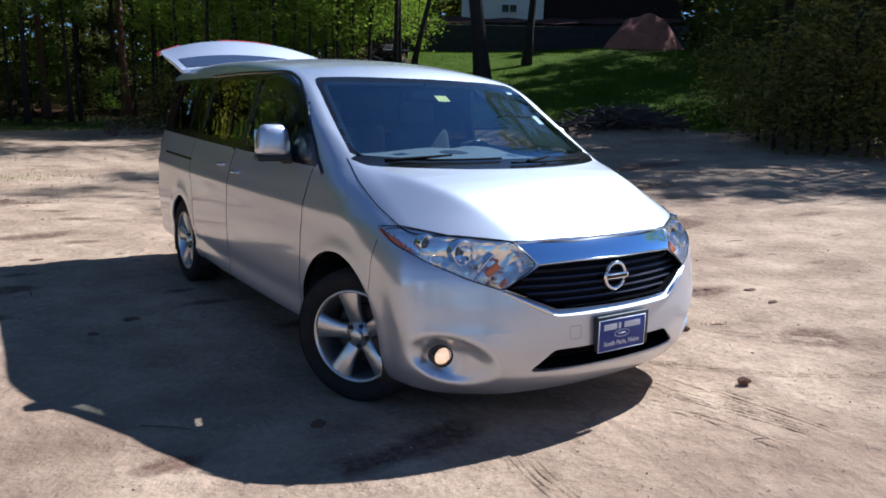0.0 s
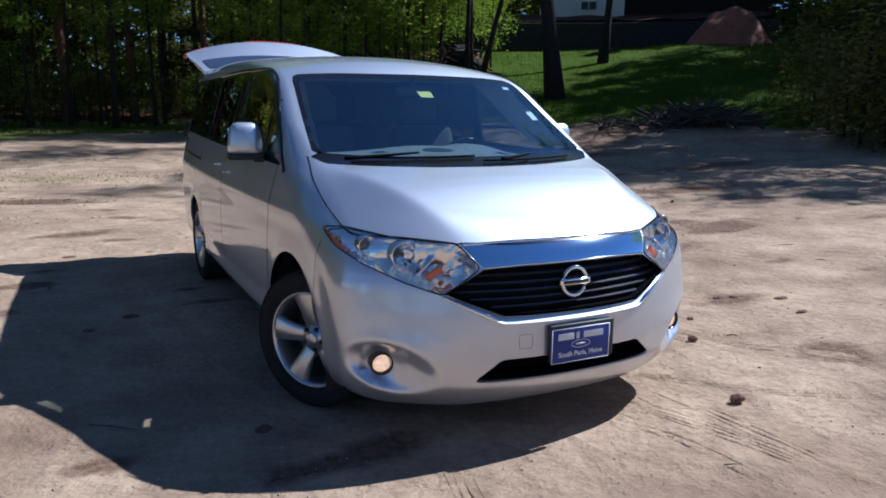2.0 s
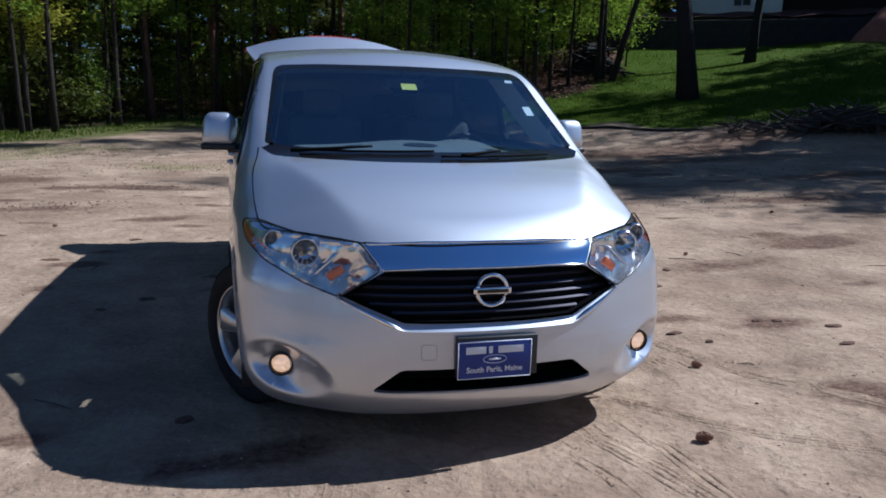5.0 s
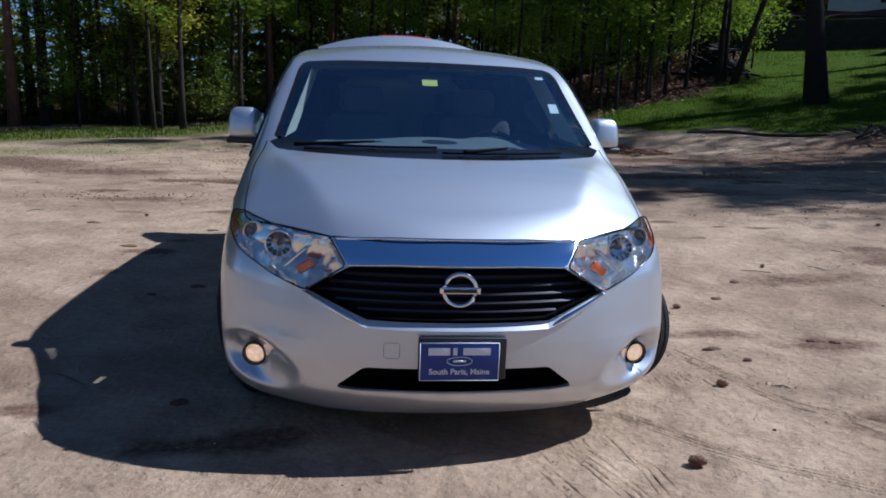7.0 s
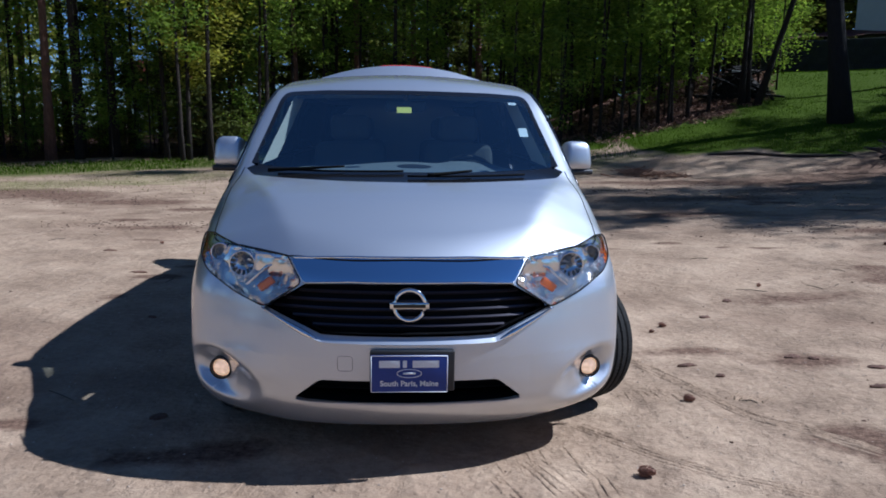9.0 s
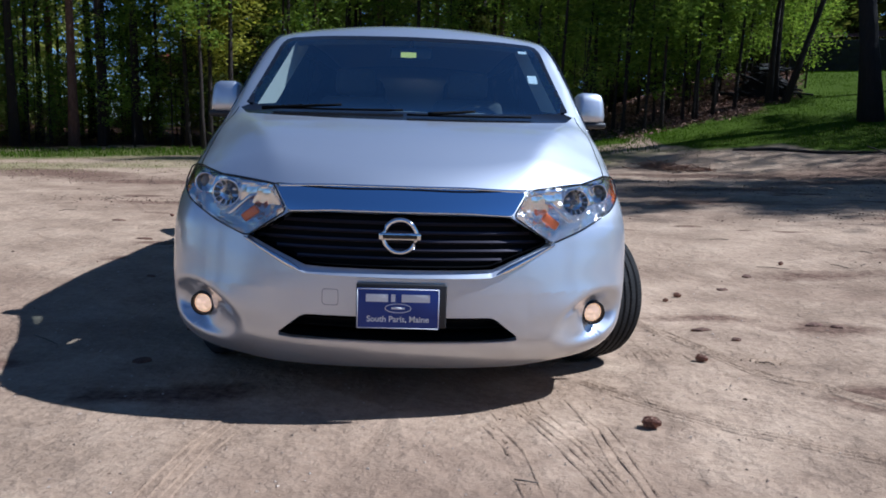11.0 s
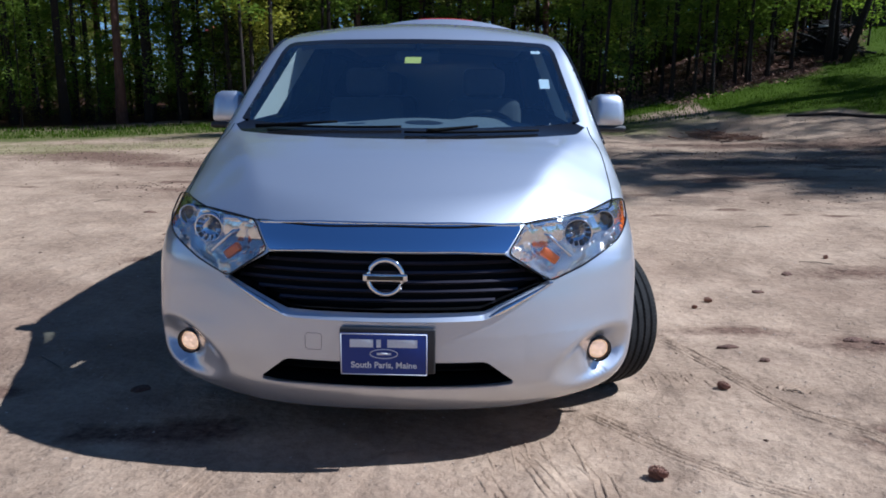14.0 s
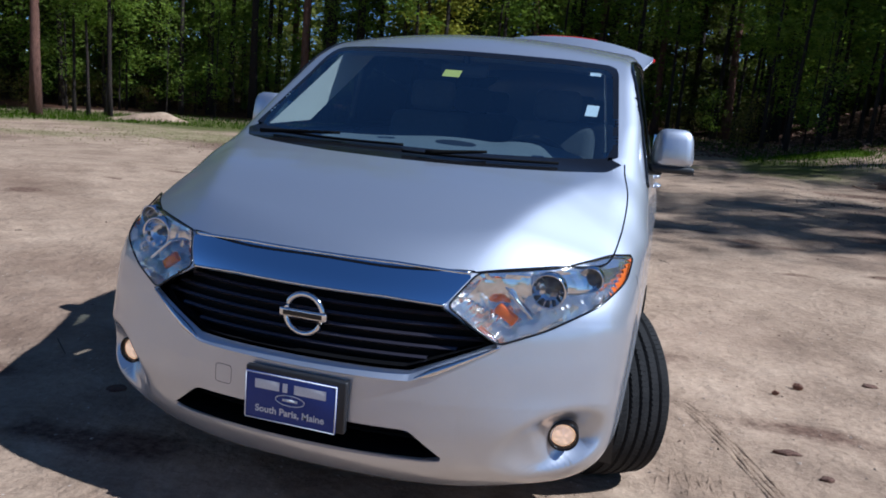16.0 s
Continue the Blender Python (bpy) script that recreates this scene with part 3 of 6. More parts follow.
def ground_material(m):
    t = m.node_tree

    def attr(name):
        a = t.nodes.new("ShaderNodeAttribute")
        a.attribute_name = name
        return a.outputs["Fac"]

    n_big, n_mid, n_fine, n_grit = noise_node(m, 0.35, 4), noise_node(m, 2.3, 6, 0.65), noise_node(m, 24, 8, 0.7), noise_node(m, 160, 4, 0.8)
    sand = ramp(m, n_mid, [(0.30, (0.20, 0.132, 0.09)), (0.5, (0.345, 0.24, 0.163)), (0.7, (0.50, 0.37, 0.265))])
    sand = mix(m, 0.45, sand, ramp(m, n_fine, [(0.35, (0.17, 0.115, 0.08)), (0.62, (0.44, 0.325, 0.235))]))
    sand = mix(m, 0.2, sand, ramp(m, n_grit, [(0.35, (0.19, 0.145, 0.11)), (0.65, (0.47, 0.385, 0.31))]))
    sand = mix(m, ramp(m, n_big, [(0.50, (0, 0, 0)), (0.64, (0.6,) * 3)]), sand, (0.19, 0.125, 0.09))
    sand = mix(m, 1.0, sand, ramp(m, noise_node(m, 1.1, 5, 0.6), [(0.35, (0.86, 0.825, 0.77)), (0.6, (1.17, 1.145, 1.075))]), "MULTIPLY")
    green = ramp(m, n_fine, [(0.3, (0.020, 0.040, 0.002)), (0.7, (0.075, 0.112, 0.003))])
    brown = ramp(m, n_fine, [(0.3, (0.020, 0.010, 0.006)), (0.55, (0.075, 0.036, 0.022)), (0.75, (0.20, 0.11, 0.07))])

    def masked(out, lo, hi, wob):
        ad = t.nodes.new("ShaderNodeMath")
        ad.operation = "MULTIPLY_ADD"
        t.links.new(wob, ad.inputs[0])
        ad.inputs[1].default_value = 0.7
        t.links.new(out, ad.inputs[2])
        return ramp(m, ad.outputs[0], [(lo, (0, 0, 0)), (hi, (1, 1, 1))])

    sand = mix(m, masked(attr("soil"), 0.70, 0.98, noise_node(m, 5.0, 7, 0.75)), sand, ramp(m, n_fine, [(0.3, (0.07, 0.04, 0.028)), (0.6, (0.20, 0.125, 0.085)), (0.75, (0.34, 0.245, 0.175))]))
    sand = mix(m, masked(attr("tuft"), 0.72, 1.02, noise_node(m, 3.0, 7, 0.75)), sand, ramp(m, n_fine, [(0.3, (0.09, 0.10, 0.025)), (0.7, (0.28, 0.25, 0.11))]))
    col = mix(m, masked(attr("fringe"), 0.72, 1.0, n_mid), sand, mix(m, 0.22, green, sand))
    col = mix(m, masked(attr("litter"), 0.6, 0.9, n_mid), col, brown)
    col = mix(m, masked(attr("lawn"), 0.6, 0.9, n_mid), col, green)
    set_in(m, "Base Color", col)
    c = bump(m, n_mid, 0.9, 0.05)
    c = bump(m, noise_node(m, 7.5, 5, 0.55), 1.0, 0.03, c)
    c = bump(m, n_fine, 0.5, 0.011, c)
    bump(m, n_grit, 0.5, 0.003, c)


ground_material(SAND)
_gm = build_ground()
_gm.materials.append(SAND)
tagged(new("ground", _gm), label="sandy dirt lot with lawn bank and leaf litter", category="ground", kind="structure")


# ---- trees ----
BARK = varied("grey_brown_bark", (0.014, 0.0085, 0.0055), (0.038, 0.024, 0.016), 5, 0.95, relief=0.8, distance=0.03, stretch=(6, 6, 1))
# darker copy of the bark; the lawn trunks' shade is put into its colour
DARKBARK = varied("black_brown_bark", (0.008, 0.007, 0.006), (0.028, 0.022, 0.019), 5, 0.95, relief=0.8, distance=0.03, stretch=(6, 6, 1))
# reddish bark, its colour lightened to stand in for sun on the trunks
PINEBARK = varied("reddish_pine_bark", (0.085, 0.036, 0.024), (0.28, 0.135, 0.09), 5, 0.95, relief=0.9, distance=0.04, stretch=(5, 5, 1))


def leaf_material(name, a, b, glow=0.35):
    m = bpy.data.materials.new(name)
    m.use_nodes = True
    t = m.node_tree
    t.nodes.remove(t.nodes["Principled BSDF"])
    geo = t.nodes.new("ShaderNodeNewGeometry")
    col = ramp(m, geo.outputs["Random Per Island"], [(0.0, a), (1.0, b)])
    d, tr, mx = t.nodes.new("ShaderNodeBsdfDiffuse"), t.nodes.new("ShaderNodeBsdfTranslucent"), t.nodes.new("ShaderNodeMixShader")
    t.links.new(col, d.inputs[0])
    t.links.new(mix(m, 1.0, col, (1.0, 1.0, 0.55), "MULTIPLY"), tr.inputs[0])
    mx.inputs[0].default_value = glow
    t.links.new(d.outputs[0], mx.inputs[1])
    t.links.new(tr.outputs[0], mx.inputs[2])
    t.links.new(mx.outputs[0], t.nodes["Material Output"].inputs[0])
    return m


LEAF_SPRING = leaf_material("spring_leaves", (0.12, 0.20, 0.03), (0.31, 0.40, 0.075), 0.58)
LEAF_DARK = leaf_material("needles", (0.048, 0.060, 0.016), (0.120, 0.132, 0.040), 0.4)
LEAF_PINE = leaf_material("pine_needles", (0.06, 0.11, 0.035), (0.17, 0.23, 0.075), 0.4)
LEAF_YELLOW = leaf_material("yellow_leaves", (0.28, 0.30, 0.045), (0.52, 0.48, 0.08), 0.45)
LEAF_FAR = leaf_material("distant_leaves", (0.12, 0.14, 0.03), (0.29, 0.29, 0.08), 0.45)
LEAF_SHRUB = leaf_material("shrub_leaves", (0.10, 0.11, 0.025), (0.30, 0.24, 0.08), 0.45)


def leaves(rng, centres, spreads, count, size, flat=0.4, narrow=0.45):
    """Many small bent leaves about the centres."""
    centres, spreads = np.array(centres, float), np.array(spreads, float)
    pick = rng.integers(0, len(centres), count)
    p = centres[pick] + rng.normal(0, 1, (count, 3)) * spreads[pick] * np.array([1, 1, 0.7])
    a = rng.normal(0, 1, (count, 3)) * np.array([1, 1, flat])
    a /= np.linalg.norm(a, axis=1)[:, None] + 1e-9
    b = np.cross(a, rng.normal(0, 1, (count, 3)))
    b /= np.linalg.norm(b, axis=1)[:, None] + 1e-9
    s = size * rng.uniform(0.5, 1.3, count)[:, None]
    v = np.stack([p - a * s, p + b * s * narrow * 1.3 + a * s * 0.3, p + a * s - b * s * narrow * 0.5], 1).reshape(-1, 3)
    f = np.arange(count * 3).reshape(-1, 3)
    return v, f


def quick_mesh(name, v, f, mat, smooth=False):
    me = bpy.data.meshes.new(name)
    v, f = np.asarray(v, float), np.asarray(f)
    me.vertices.add(len(v))
    me.vertices.foreach_set("co", v.ravel())
    me.loops.add(f.size)
    me.loops.foreach_set("vertex_index", f.ravel())
    me.polygons.add(len(f))
    me.polygons.foreach_set("loop_start", np.arange(0, f.size, f.shape[1]))
    me.polygons.foreach_set("loop_total", np.full(len(f), f.shape[1]))
    me.polygons.foreach_set("use_smooth", np.full(len(f), smooth))
    me.materials.append(mat)
    me.update()
    me.validate()
    return me


def joined(pieces):
    v, f, n = [], [], 0
    for pv, pf in pieces:
        v += [tuple(p) for p in pv]
        f += [tuple(i + n for i in q) for q in pf]
        n += len(pv)
    return v, f


def tree(seed, name, label, height, girth, bark, leaf, first, reach, clumps, count, size, lean=(0, 0), shape="round", droop=0.0, narrow=0.45):
    """A tree with a tapered, wandering trunk, limbs and a crown of many leaves."""
    rng = np.random.default_rng(seed)
    root = empty(name, label=label, category="tree", group="trees of the wood")
    hs = np.linspace(0, 1, 9)
    wander = np.cumsum(rng.normal(0, 0.007 * height, (9, 2)), 0) * hs[:, None]
    path = [Vector((wander[i, 0] * 0.5 + lean[0] * h * height, wander[i, 1] * 0.5 + lean[1] * h * height, h * height - (0.25 if i == 0 else 0))) for i, h in enumerate(hs)]
    radii = [girth * (1.45 if i == 0 else 1) * (1 - 0.85 * h) + 0.012 for i, h in enumerate(hs)]
    trunk = tube(path, radii, 10)
    limbs, tips, wide = [], [], []
    for i in range(clumps):
        h = first + (1 - first) * ((i + rng.uniform(0, 0.9)) / clumps)
        k = h * 8
        a, b = path[int(min(k, 7))], path[int(min(k, 7)) + 1]
        o = a.lerp(b, k - int(min(k, 7)))
        w = rng.uniform(0, 2 * math.pi)
        if shape == "cone":
            r = reach * (1.05 - h) / (1.05 - first) * rng.uniform(0.7, 1.1)
        elif shape == "high":
            r = reach * rng.uniform(0.5, 1.1) * (0.55 + 0.45 * math.sin(math.pi * min(1, (h - first) / (1 - first) + 0.2)))
        else:
            r = reach * rng.uniform(0.45, 1.1) * math.sin(math.pi * (0.15 + 0.8 * (h - first) / (1 - first)))
        up = rng.uniform(0.1, 0.5) * r - droop * r
        mid = o + Vector((math.cos(w) * r * 0.5, math.sin(w) * r * 0.5, up * 0.35))
        tip = o + Vector((math.cos(w) * r, math.sin(w) * r, up))
        g = max(0.008, girth * 0.22 * (1.1 - h))
        limbs.append(tube([o, mid, tip], [g, g * 0.6, g * 0.2], 4))
        for q, s in ((tip, 0.30), (mid.lerp(tip, 0.45), 0.26), (mid, 0.2)):
            tips.append(q)
            wide.append([max(0.22, s * max(r, 0.6))] * 3 if shape != "cone" else [max(0.15, 0.24 * r), max(0.15, 0.24 * r), max(0.08, 0.10 * r)])
    v, f = joined([trunk])
    part_mesh("trunk", mesh_of("trunk", v, f, bark), root)
    v, f = joined(limbs)
    part_mesh("branching", mesh_of("branching", v, f, bark), root)["kind"] = "stuff"
    v, f = leaves(rng, tips, wide, int(count * 2.1), size * 0.75, narrow=narrow)
    part_mesh("crown", quick_mesh("crown", v, f, leaf), root)["kind"] = "stuff"
    return root


def hide_away(ob):
    """Take a model that was only copied from out of the scene."""
    for o in (*ob.children_recursive, ob):
        bpy.data.objects.remove(o)


place_rng = random.Random(7)


def polar(b, far):
    return -1.5 + far * math.sin(radians(b)), -2.5 + far * math.cos(radians(b))


def plant(model, b, far, size=1.0, turn=None, tilt=(0, 0)):
    far = far + float(wood_shift(b)) * (far < 60)
    x, y = polar(b, far)
    ob = copy_thing(model, pose(x, y, float(ground_z(x, y)) - 0.05, tilt[0], tilt[1], place_rng.uniform(0, 360) if turn is None else turn))
    ob.scale = (size, size, size)
    return ob


PINES = [tree(11, "pine_tree", "tall white pine with reddish bark at the wood's edge", 17, 0.15, PINEBARK, LEAF_PINE, 0.34, 2.6, 24, 2200, 0.18, shape="high"),
         tree(12, "pine_tree", "tall dark pine with bare lower trunk", 19, 0.135, BARK, LEAF_PINE, 0.40, 2.8, 24, 2200, 0.18, shape="high")]
MAPLES = [tree(21, "maple_tree", "slender maple in fresh spring leaf", 11, 0.085, BARK, LEAF_SPRING, 0.42, 2.3, 28, 1700, 0.13, lean=(0.03, 0.01)),
          tree(22, "maple_tree", "thin young hardwood in light green leaf", 9, 0.06, BARK, LEAF_SPRING, 0.40, 2.0, 24, 1500, 0.12, lean=(-0.03, 0.02)),
          tree(23, "oak_tree", "dark trunked hardwood with sparse spring leaf", 14, 0.095, BARK, LEAF_SPRING, 0.45, 3.0, 28, 2000, 0.14)]
FIRS = [tree(31, "hemlock_tree", "dense dark hemlock with branches to the ground", 13, 0.2, BARK, LEAF_DARK, 0.03, 3.4, 60, 4800, 0.2, shape="cone", droop=0.25),
        tree(32, "spruce_tree", "dark shaded spruce with drooping branches", 11, 0.17, BARK, LEAF_DARK, 0.03, 2.9, 56, 4500, 0.19, shape="cone", droop=0.3)]
NEARFIRS = [tree(33, "hemlock_tree", "dense dark hemlock beside the lawn", 13, 0.2, BARK, LEAF_DARK, 0.03, 3.3, 80, 9000, 0.145, shape="cone", droop=0.25, narrow=0.2),
            tree(34, "spruce_tree", "dark spruce with drooping branches beside the lawn", 11, 0.17, BARK, LEAF_DARK, 0.03, 2.9, 76, 8500, 0.14, shape="cone", droop=0.3, narrow=0.2)]
GOLD = tree(41, "birch_tree", "young birch in yellow spring leaf", 9.5, 0.06, BARK, LEAF_YELLOW, 0.28, 1.9, 30, 3000, 0.11)
SAPLINGS = [tree(43, "young_maple", "thin young maple in bright green leaf", 6.5, 0.032, BARK, LEAF_SPRING, 0.22, 1.5, 26, 800, 0.11, lean=(0.02, 0.0)),
            tree(44, "young_maple", "thin sapling with bright green leaf on the slope", 5.2, 0.026, BARK, LEAF_SPRING, 0.18, 1.3, 22, 650, 0.10, lean=(-0.02, 0.02))]
SHRUBS = [tree(51, "shrub", "low leafy shrub at the wood's edge", 1.7, 0.02, BARK, LEAF_SHRUB, 0.1, 0.8, 14, 520, 0.075),
          tree(52, "sapling", "small bright green sapling", 2.8, 0.02, BARK, LEAF_SPRING, 0.2, 0.8, 16, 620, 0.085)]


def woods():
    r = place_rng
    # the wood beyond the lot, from the far left round to the slope
    for i in range(34):
        b = -66 + 80 * (i + r.uniform(-0.3, 0.3)) / 34
        far = r.uniform(34, 44) if -45 < b < -12 else r.uniform(25.5, 36)
        plant(PINES[i % 2], b, far, r.uniform(0.8, 1.15), tilt=(r.uniform(-1.5, 1.5), r.uniform(-1.5, 1.5)))
    for i in range(46):
        b = -68 + 82 * (i + r.uniform(-0.4, 0.4)) / 46
        if -25 < b < -15 and i % 3:
            continue
        plant(r.choice(MAPLES), b, r.uniform(28 if b > -38 else 26, 46), r.uniform(0.8, 1.25))
    for i in range(30):
        b = -66 + 78 * (i + r.uniform(-0.4, 0.4)) / 30
        if (-26 < b < -14 and i % 6) or i % 2:
            continue
        plant(r.choice(FIRS), b, r.uniform(34, 52), r.uniform(0.8, 1.2))
    for i in range(5):
        b = -24 + 30 * (i + r.uniform(-0.4, 0.4)) / 5
        plant(r.choice(FIRS), b + 12, r.uniform(28, 33), r.uniform(0.7, 1.0))
    for i in range(18):
        plant(MAPLES[i % 3], -14 + 28 * (i + r.uniform(-0.4, 0.4)) / 18, r.uniform(24.5, 28.5), r.uniform(0.7, 1.0))
    # the trunks that stand along the sand
    for k, b, far, size in ((0, -21.85, 28.8, 1.0), (1, -20.0, 28.7, 0.95), (1, -17.75, 29.5, 1.1), (1, -25.5, 28.8, 1.0), (0, -39.5, 24.5, 0.95), (1, -30.6, 28.5, 0.6), (1, -28.7, 29.5, 0.75), (1, -27.4, 31, 0.7), (1, -24.1, 31, 0.75)):
        plant(PINES[k], b, far, size, tilt=(r.uniform(-0.6, 0.6), r.uniform(-0.6, 0.6)))
    for k, b, far, lean in ((2, -16.3, 30.5, 1), (1, -14.8, 30.4, -1), (1, -36.4, 26, 4), (1, -35.4, 26.5, -3), (0, -34.9, 25.5, -5), (1, -37.5, 27, 5)):
        plant(MAPLES[k], b, far, 0.8, tilt=(0, lean))
    for i in range(15):
        plant(SAPLINGS[i % 2], -42 + 29 * (i + r.uniform(-0.4, 0.4)) / 14, r.uniform(27.8, 30.5), r.uniform(0.6, 1.0))
    for i in range(11):
        plant(FIRS[i % 2], -66 + 39 * (i + r.uniform(-0.3, 0.3)) / 10.5, r.uniform(34, 43), r.uniform(1.0, 1.35))
    for i in range(7):
        plant(FIRS[i % 2], 11 + 17 * (i + r.uniform(-0.3, 0.3)) / 6, r.uniform(48, 56), r.uniform(1.0, 1.3))
    # the log heap's three trees
    plant(MAPLES[2], 27.95, 29.6, 0.95)
    plant(MAPLES[0], 28.3, 29.9, 1.0)
    plant(MAPLES[2], 29.0, 29.4, 1.05, turn=0, tilt=(-4, 17))
    # thin trees and saplings on the leafy slope
    for i in range(22):
        b = r.uniform(11, 28)
        plant(MAPLES[i % 2], b, r.uniform(29 + max(0, b - 22) * 1.2, 54), r.uniform(0.7, 1.1))
    for i in range(14):
        b = 10.5 + 15.5 * (i + r.uniform(-0.3, 0.3)) / 13
        plant(MAPLES[1], b, r.uniform(25.5, 29), r.uniform(0.75, 1.0))
    for i in range(32):
        b = r.uniform(10.5, 27.5)
        plant(SAPLINGS[i % 2], b, r.uniform(25.3 + max(0, b - 22), 40), r.uniform(0.7, 1.25), tilt=(r.uniform(-3, 3), r.uniform(-3, 3)))
    for i in range(12):
        plant(SAPLINGS[i % 2], r.uniform(26.5, 30), r.uniform(32, 41), r.uniform(0.9, 1.3))
    for b, far in ((14, 56), (20, 60), (30, 62), (29, 57), (31.5, 56), (33.5, 60), (28, 64), (35.5, 63), (32, 66)):
        plant(r.choice(FIRS), b, far, 1.1)
    # dark evergreens by the lawn's far end
    for b, far, s in ((56, 25.5, 0.85), (60.5, 22, 0.75), (63.5, 24, 0.8), (58.5, 24, 0.75), (65.5, 24, 0.75), (55.5, 33, 1.0), (58, 30, 1.1), (57, 37, 1.2), (64, 29, 1.2), (56.5, 39, 1.25), (55.5, 42, 1.3), (54.8, 45, 1.35)):
        plant(r.choice(NEARFIRS), b, far, s)
    # pines added, mostly out of view, to dapple the sand with shade
    for b, far, s in ((69, 22, 0.75), (62, 27, 1.1), (61.5, 25, 1.15), (60, 29, 1.2), (64.5, 26, 1.1)):
        plant(PINES[0], b, far, s)
    # tall evergreens that keep the house and its wall in shade
    for x, y, s in ((40, 28, 1.5), (41, 32, 1.7), (43, 36, 1.6), (45, 40, 1.6), (46, 30, 1.6)):
        b, far = math.degrees(math.atan2(x + 1.5, y + 2.5)), math.hypot(x + 1.5, y + 2.5)
        plant(r.choice(FIRS), b, far, s)
    # tall pines added behind the evergreens to streak the lawn with shade
    for b, far, s in ((54.5, 35.5, 1.25), (57.5, 28, 1.2), (58.6, 45, 1.4)):
        plant(PINES[1], b, far, s)
    # sparse maples added out of view for more dappled shade
    for b, far in ((69, 23), (74, 25), (79, 23), (85, 25)):
        plant(MAPLES[2], b, far, 0.95)
    # unseen wood added behind the camera, to darken the car's reflections
    for i in range(18):
        b = 112 + 178 * (i + r.uniform(-0.3, 0.3)) / 18
        plant((PINES + MAPLES + FIRS)[i % 7], b, r.uniform(44, 56), r.uniform(0.9, 1.2))
    for i in range(9):
        plant(FIRS[i % 2], 116 + 170 * (i + r.uniform(-0.3, 0.3)) / 9, r.uniform(58, 66), r.uniform(1.0, 1.3))
    for i in range(26):
        b = -40 + 36 * (i + r.uniform(-0.4, 0.4)) / 26
        if -25 < b < -15 and i % 4:
            continue
        plant(r.choice(MAPLES), b, r.uniform(30, 42), r.uniform(0.7, 1.1))
    for b, far, s in ((-12.4, 26.5, 1.15), (-11.2, 27.5, 0.85)):
        plant(GOLD, b, far, s)
    for i in range(60):
        b = -68 + 80 * (i + r.uniform(-0.5, 0.5)) / 60
        if -42 < b < -11:
            plant(SHRUBS[i % 2], b, r.uniform(29.5, 32), r.uniform(0.4, 0.85))
            plant(SAPLINGS[i % 2], b + 0.7, r.uniform(31.5, 35), r.uniform(0.5, 0.95))
        else:
            plant(SHRUBS[0] if i % 3 else SHRUBS[1], b, r.uniform(24.6, 29), r.uniform(0.6, 1.2))
    for i in range(26):
        b = -30 + 34 * (i + r.uniform(-0.5, 0.5)) / 26
        plant(SHRUBS[i % 2], b, r.uniform(27, 33) + 6 * (b < -12), r.uniform(1.0, 1.7))
    for b, far in ((52.5, 23), (53.5, 22), (54.5, 21), (55.5, 20), (57, 20.2), (58, 19.9), (59, 19.6), (60.2, 20.3), (61.5, 19.7), (63, 19.8), (64.5, 20.4), (66, 19.9), (68, 19.5)):
        plant(SHRUBS[0], b, far, r.uniform(1.2, 2.0))


woods()


def far_woods():
    """The depth of the wood, where no tree can be told from the next."""
    rng = np.random.default_rng(5)
    n = 30000
    b = np.degrees(np.radians(rng.uniform(-75, 75, n)))
    b = b[(rng.uniform(0, 1, n) < 0.15) | (b < -22) | (b > -14)]
    n = len(b)
    b = np.radians(b)
    far = rng.uniform(50, 74, n)
    x, y = -1.5 + far * np.sin(b), -2.5 + far * np.cos(b)
    z = ground_z(x, y) + rng.uniform(0, 1, n) ** 1.2 * np.where((b > -0.385) & (b < -0.24), 7.5, 17)
    v, f = leaves(rng, np.stack([x, y, z], 1), np.full((n, 3), 0.5), n * 2, 0.55)
    tagged(new("far_woods", quick_mesh("far_woods", v, f, LEAF_FAR)), label="deep dark green woods in the distance", category="woods", kind="stuff")


far_woods()

# the two trees on the lawn
BIG = tree(61, "lawn_pine", "big old pine leaning on the lawn bank", 18, 0.275, DARKBARK, LEAF_PINE, 0.42, 3.2, 24, 2600, 0.2, lean=(-0.16, 0.0), shape="high")
x, y = polar(34.65, 26.3)
BIG.matrix_basis = pose(x, y, float(ground_z(x, y)) - 0.1)
BIG["category"] = "tree"
SMALL = tree(62, "lawn_tree", "slender leaning tree on the green lawn", 13, 0.19, DARKBARK, LEAF_SPRING, 0.4, 2.4, 20, 1800, 0.14, lean=(0.10, 0.0))
x, y = polar(38.1, 34.2)
SMALL.matrix_basis = pose(x, y, float(ground_z(x, y)) - 0.1)
for model in PINES + MAPLES + FIRS + NEARFIRS + [GOLD] + SAPLINGS + SHRUBS:
    hide_away(model)


# ---- the minivan ----
van = empty("minivan", (0, 0, 0), label="silver minivan with raised tailgate parked on sand", category="car")
BOWL = material("silvered_bowl", (0.95, 0.92, 0.88), 0.10, 0.92)
# bluish and part metal: the sky's reflection is put into the glass colour
SKYGLASS = material("dark_gate_glass", (0.2, 0.25, 0.33), 0.05, 0.8)
BULB = material("smoked_lens", (0.10, 0.085, 0.07), 0.05, Coat_Weight=1.0)
WIPER = varied("wiper_black", (0.003, 0.003, 0.003), (0.005, 0.005, 0.005), 40, 0.8)
WIPER.node_tree.nodes["Principled BSDF"].inputs["Specular IOR Level"].default_value = 0.08
skin_part("body", "", PAINT, van, thick=0.012)
skin_part("hood", "hood", PAINT, van, thick=0.02)
skin_part("roof", "roof", PAINT, van)
skin_part("front_bumper", "bumper_front", PAINT, van, thick=0.012)
